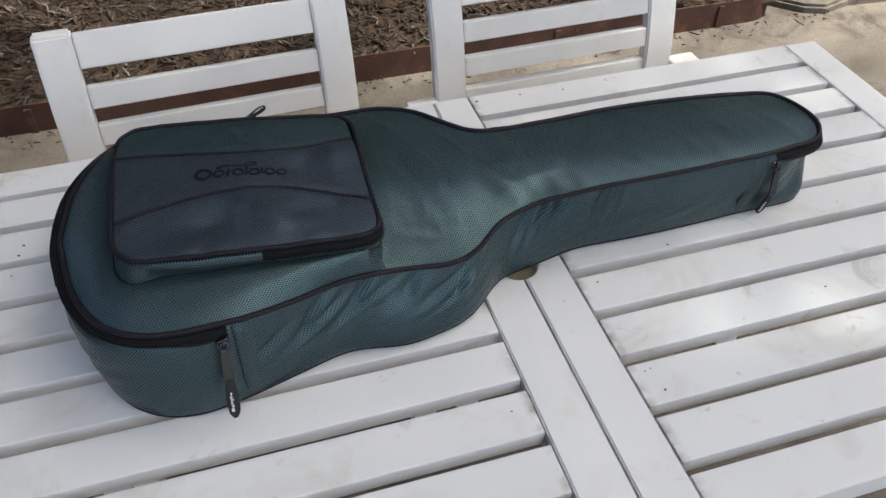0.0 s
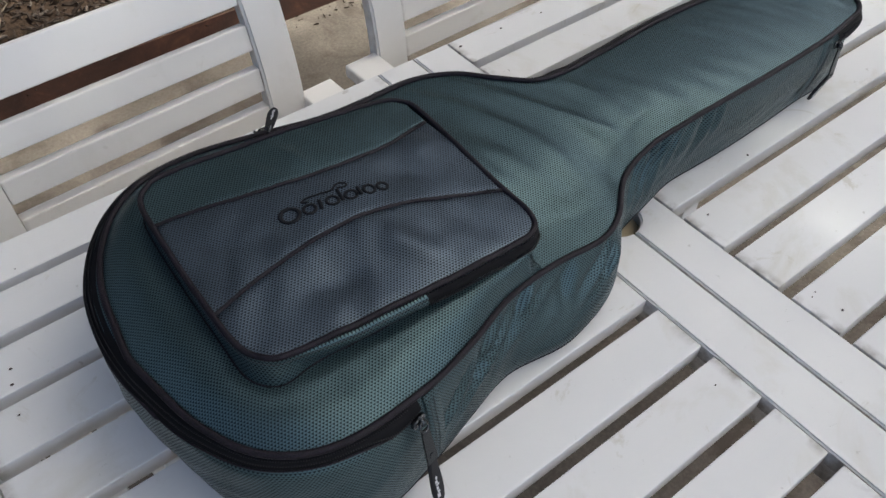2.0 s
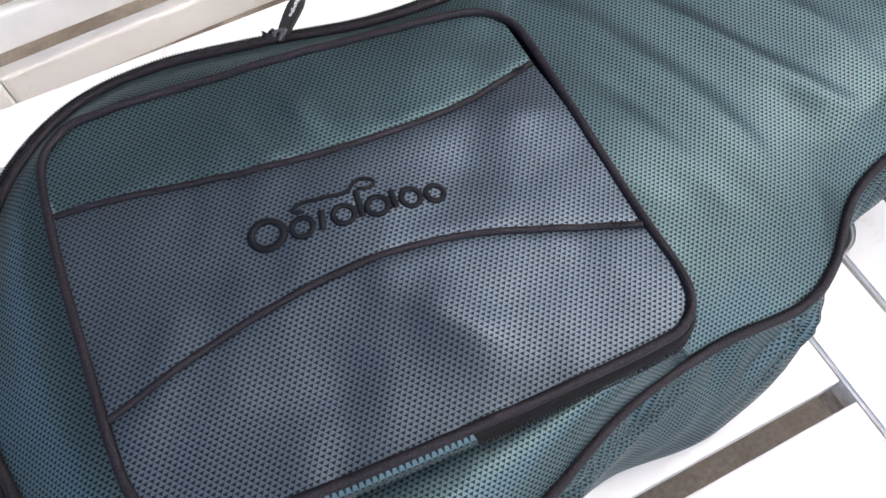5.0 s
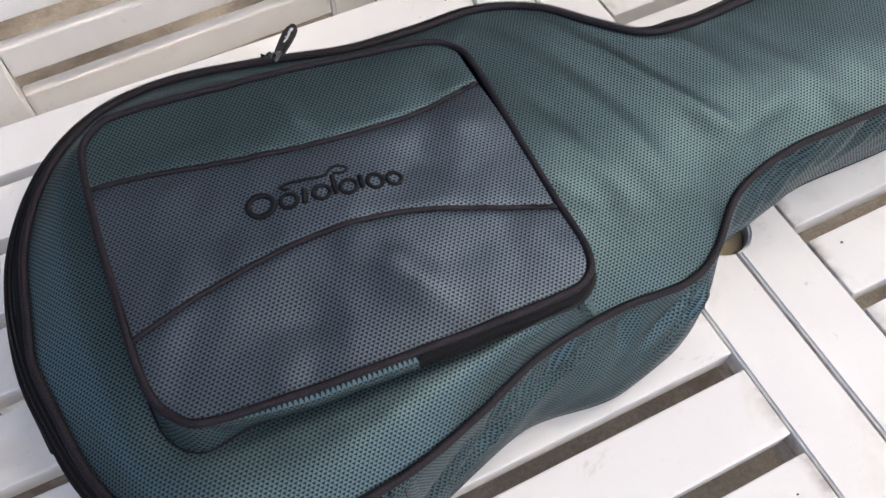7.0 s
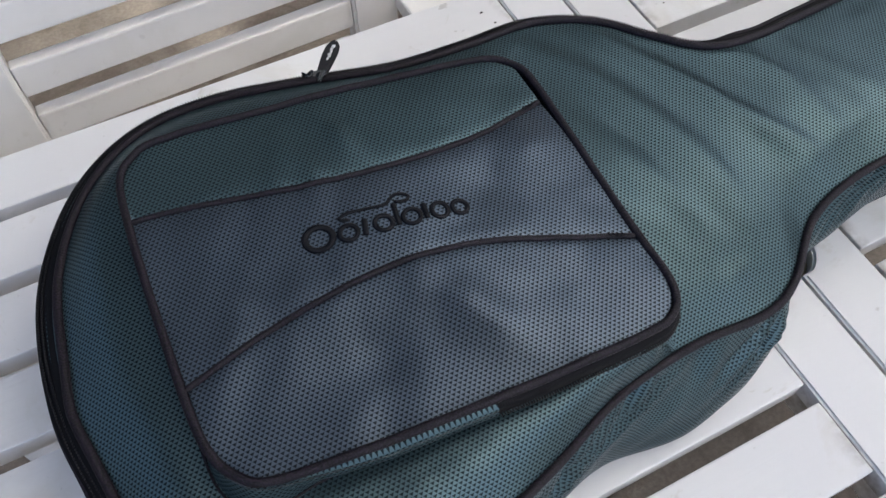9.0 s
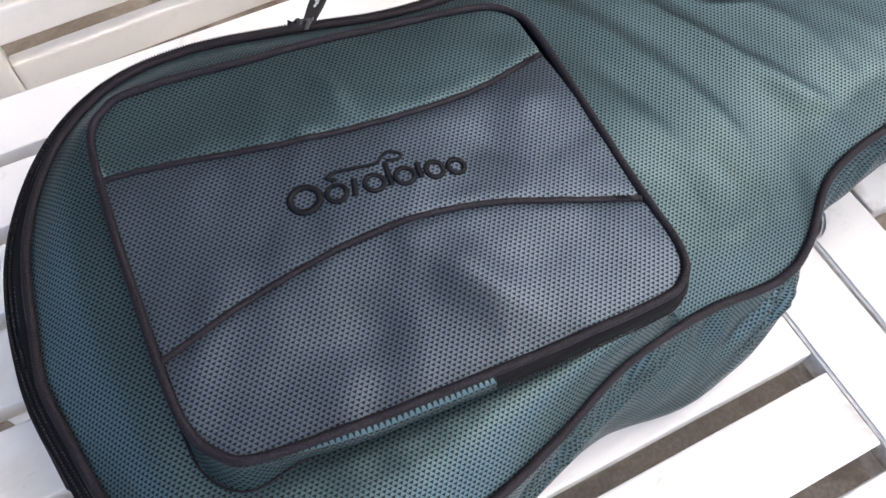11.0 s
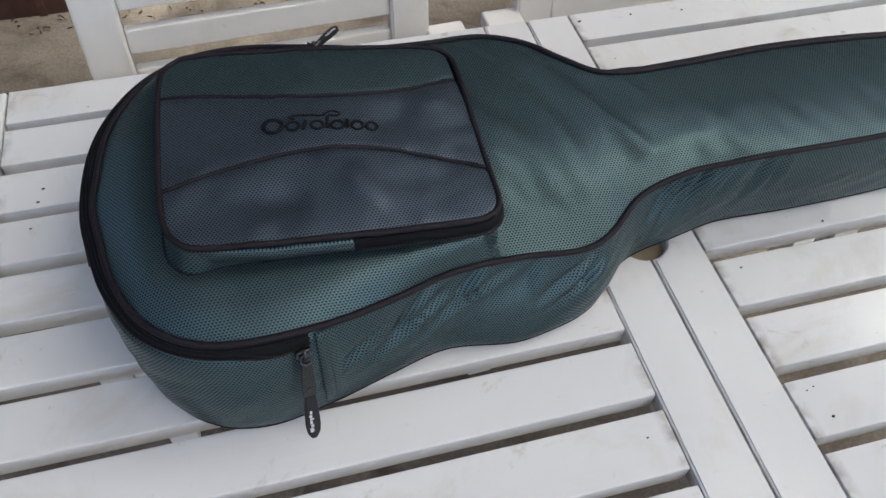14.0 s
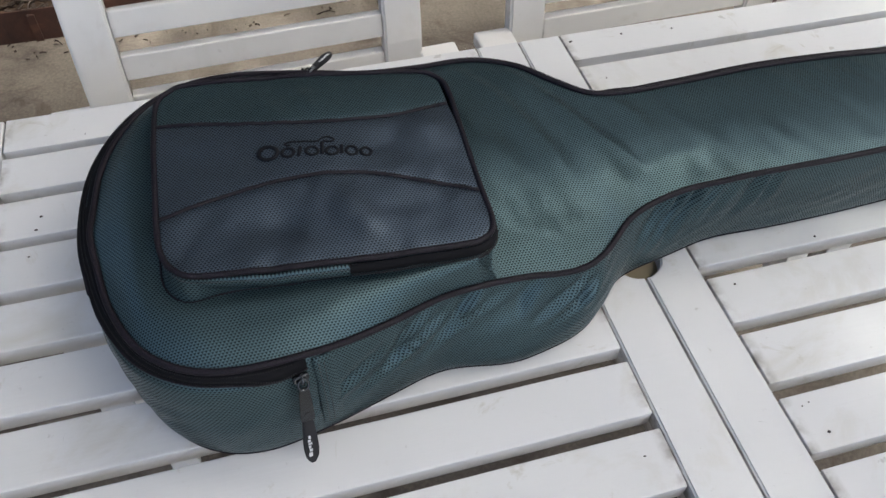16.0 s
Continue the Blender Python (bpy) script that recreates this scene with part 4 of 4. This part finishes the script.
for pts, w, cl in ((ellipse(.0095, .0085, .0085, .0080), .0016, True), (ellipse(.0275, .006, .0055, .0055), .0012, True), ([(.037, .001), (.038, .006), (.039, .012)], .0014, False),
                   (ellipse(.0495, .006, .0055, .0055), .0012, True), ([(.0585, .002), (.0587, .010), (.0590, .018)], .0013, False), (ellipse(.0675, .006, .0055, .0055), .0012, True),
                   ([(.0765, .002), (.0765, .007), (.0765, .013)], .0013, False), (ellipse(.0855, .006, .0050, .0055), .0012, True), (ellipse(.0985, .0055, .0048, .005), .0012, True),
                   ([(.030, .0150), (.024, .0170), (.030, .0200), (.042, .0195), (.054, .0190), (.0585, .0230), (.064, .0250), (.070, .0220), (.067, .0185), (.060, .0195)], .0009, False)):
    part("emblem_stroke", stroke(pts, w * 1.35, cl), M_THREAD, pocket, "dark embroidered stroke", smooth=True)


# zip pulls
def zip_pull(slider, mid, tip, outward, wide=1.0, mark=True):
    """A slider on the zip, a framed tab and a moulded tag with a pale mark on it."""
    s, m_, t_ = (Vector(p) - Vector(L0) for p in (slider, mid, tip))
    ow = Vector(outward).normalized()
    pull = new("zip_pull")
    pull.parent = bag
    tagged(pull, "black zip slider with a tab and rubber tag")

    def plank(a, b, profile, th, name, mat, bevel=0.3):
        """A plate from a to b; profile gives half-widths along it."""
        al = (b - a)
        ln = al.length
        al.normalize()
        side = al.cross(ow).normalized()
        up = side.cross(al).normalized()
        M4 = Matrix((side, al, up)).transposed().to_4x4()
        M4.translation = a
        outer = [(w * wide, ln * s) for s, w in profile] + [(-w * wide, ln * s) for s, w in reversed(profile)]
        bm2 = prism(outer, -th / 2, th / 2, th * bevel)
        bmesh.ops.transform(bm2, matrix=M4, verts=bm2.verts)
        part(name, bm2, mat, pull)
        return M4, ln

    al = (m_ - s).normalized()
    hl = Vector((0, 0, 1)).cross(ow).normalized()
    M3 = Matrix((hl, ow, Vector((0, 0, 1)))).transposed()
    sl = box((0.014, 0.006, 0.010), (0, 0, 0), 0.0025, 3, M3)
    bmesh.ops.translate(sl, vec=s, verts=sl.verts)
    part("slider", sl, M_PULL, pull, smooth=True)
    br = [s + ow * a + al * c for a, c in ((0.002, -0.005), (0.0055, -0.003), (0.006, 0.001), (0.002, 0.004))]
    part("bridge", tube(catmull(br, 12, False), 0.0016, 8), M_PULL, pull, smooth=True)
    # tab: an open loop at the slider, then a tapered plate with a pin
    side = al.cross(ow).normalized()
    ring_ = [s + ow * 0.0055 + side * (0.0045 * math.sin(a)) + al * (0.003 - 0.005 * math.cos(a)) for a in np.linspace(0, 2 * math.pi, 16, endpoint=False)]
    part("tab_ring", tube(ring_, 0.0012, 6, True), M_PULL, pull, smooth=True)
    start = s + ow * 0.005 + al * 0.006
    plank(start, m_ + al * 0.004, ((0, .0040), (.12, .0056), (.5, .0066), (.9, .0074), (1, .0064)), 0.0016, "tab", M_PULL)
    pin = tube([m_ - al * 0.003 - ow * 0.001, m_ - al * 0.003 + ow * 0.0022], 0.0026, 10)
    part("pin", pin, M_PULL, pull)
    M4, ln = plank(m_ - al * 0.002, t_, ((0, .0030), (.08, .0052), (.25, .0062), (.5, .0074), (.72, .0078), (.88, .0066), (.97, .0036), (1, .0018)), 0.0036, "tag", M_NYLON)
    if mark:
        bm3 = bmesh.new()
        for k, (a, c, w) in enumerate(((.40, .46, .0022), (.48, .53, .0030), (.55, .58, .0040), (.60, .66, .0024), (.68, .73, .0030), (.75, .83, .0038))):
            bx_ = box((w * wide, ln * (c - a), 0.0005), ((0.0022 if k % 2 else 0.0014) * wide, ln * (a + c) / 2, 0.0019), 0.0)
            bmesh.ops.transform(bx_, matrix=M4, verts=bx_.verts)
            join_into(bm3, bx_)
        part("mark", bm3, M_MARK, pull, "pale printed mark")


zip_pull((-.378, -.003, .860), (-.379, -.022, .828), (-.382, -.038, .776), (0.25, -1, 0.35), 0.85)
zip_pull((.361, .109, .850), (.367, .103, .802), (.368, .118, .7545), (0, -1, 0.2), 0.8)
zip_pull((-.311, .373, .872), (-.306, .356, .8895), (-.279, .396, .879), (-0.3, -0.2, 1.0), 0.75)

# specks of debris on the table
specks = bmesh.new()
rd = random.Random(12)
for k in range(46):
    x, y = rd.uniform(-.66, .66), BACK_Y - rd.randrange(11) * PITCH - rd.uniform(0.006, SLAT - 0.006)
    if k > 29:                        # some gathered at the slats' ends beside the middle boards
        x = SEAM_X + rd.choice((-1, 1)) * (BOARD + rd.uniform(0.006, 0.03))
    if abs(x - SEAM_X) < BOARD + 0.005:
        continue
    b1 = bmesh.new()
    bmesh.ops.create_icosphere(b1, subdivisions=1, radius=rd.uniform(0.0007, 0.0018))
    for v in b1.verts:
        v.co = Vector((v.co.x * rd.uniform(.8, 1.8), v.co.y, v.co.z * 0.5))
    bmesh.ops.translate(b1, vec=(x, y, TOP + 0.0002), verts=b1.verts)
    join_into(specks, b1)
tagged(part("debris", specks, M_DEBRIS), "tiny dark specks of dirt scattered on the tabletop", "debris", kind="stuff")

# ---- unseen trees added for their shade ----
def tree(at, aim, spread, clumps, leaves, seed):
    """A trunk with limbs reaching to leaf clumps round a middle point, with gaps between them."""
    r = random.Random(seed)
    ob = thing("shade_tree", at, "tall leafy tree out of view, added to shade the table and bag", "tree")
    a = Vector(aim) - Vector(at)
    trunk = [Vector((0, 0, -0.05)), Vector((0.05, 0, 1.2)), Vector((a.x * .15, a.y * .15, a.z * .55)), Vector((a.x * .45, a.y * .45, a.z * .85)), Vector((a.x * .8, a.y * .8, a.z * 1.0))]
    part("trunk", tube(catmull(trunk, 24, False), lambda s: 0.17 * (1 - 0.75 * s), 10), M_BARK, ob, smooth=True)
    V, F = [], []
    for k in range(clumps):
        c = a + Vector((r.gauss(0, spread), r.gauss(0, spread), r.gauss(0, 0.45)))
        if k % 4 == 0:
            st = trunk[2].lerp(trunk[4], r.uniform(0.2, 1))
            part("limb", tube(catmull([st, st.lerp(c, .5) + Vector((0, 0, .15)), c], 8, False), lambda s: 0.03 * (1 - 0.8 * s), 6), M_BARK, ob, smooth=True)
        rad = r.uniform(0.18, 0.42)
        for _ in range(leaves):
            d = Vector((r.gauss(0, 1), r.gauss(0, 1), r.gauss(0, .7)))
            p = c + d * rad * 0.6
            m = pose(*p, r.uniform(-60, 60), r.uniform(-60, 60), r.uniform(0, 360))
            ln, w = r.uniform(0.05, 0.09), r.uniform(0.018, 0.032)
            b = len(V)
            V += [m @ Vector(q) for q in ((0, -ln / 2, 0), (w, 0, 0.006), (0, ln / 2, 0), (-w, 0, 0.006))]
            F += [(b, b + 1, b + 2), (b, b + 2, b + 3)]
    me = bpy.data.meshes.new("crown")
    me.from_pydata(V, [], F)
    mesh_part("crown", me, M_LEAF, ob)["kind"] = "stuff"


# crown in the sun's way dapples the table; the tree stays out of view
aim = Vector((0.20, 0.05, 0.75)) + sun_way * 7.5
tree((aim.x + 1.5, aim.y - 2.4, 0), aim, 0.80, 165, 120, 33)
# further unseen trees, added to block sky light and darken the bag's reflections
tree((-4.6, 5.5, 0), (-3.1, 3.0, 5.0), 1.5, 240, 130, 5)
tree((-0.4, 8.0, 0), (-0.7, 5.1, 4.5), 0.95, 360, 120, 9)
tree((-4.4, -0.6, 0), (0.1, -0.7, 5.2), 1.0, 200, 120, 14)
tree((2.6, 8.4, 0), (1.6, 5.6, 4.9), 1.05, 240, 120, 21)
tree((6.8, -4.6, 0), (5.0, -2.8, 5.6), 1.3, 200, 120, 41)
tree((7.2, 4.6, 0), (4.5, 4.7, 4.5), 1.1, 300, 120, 52)
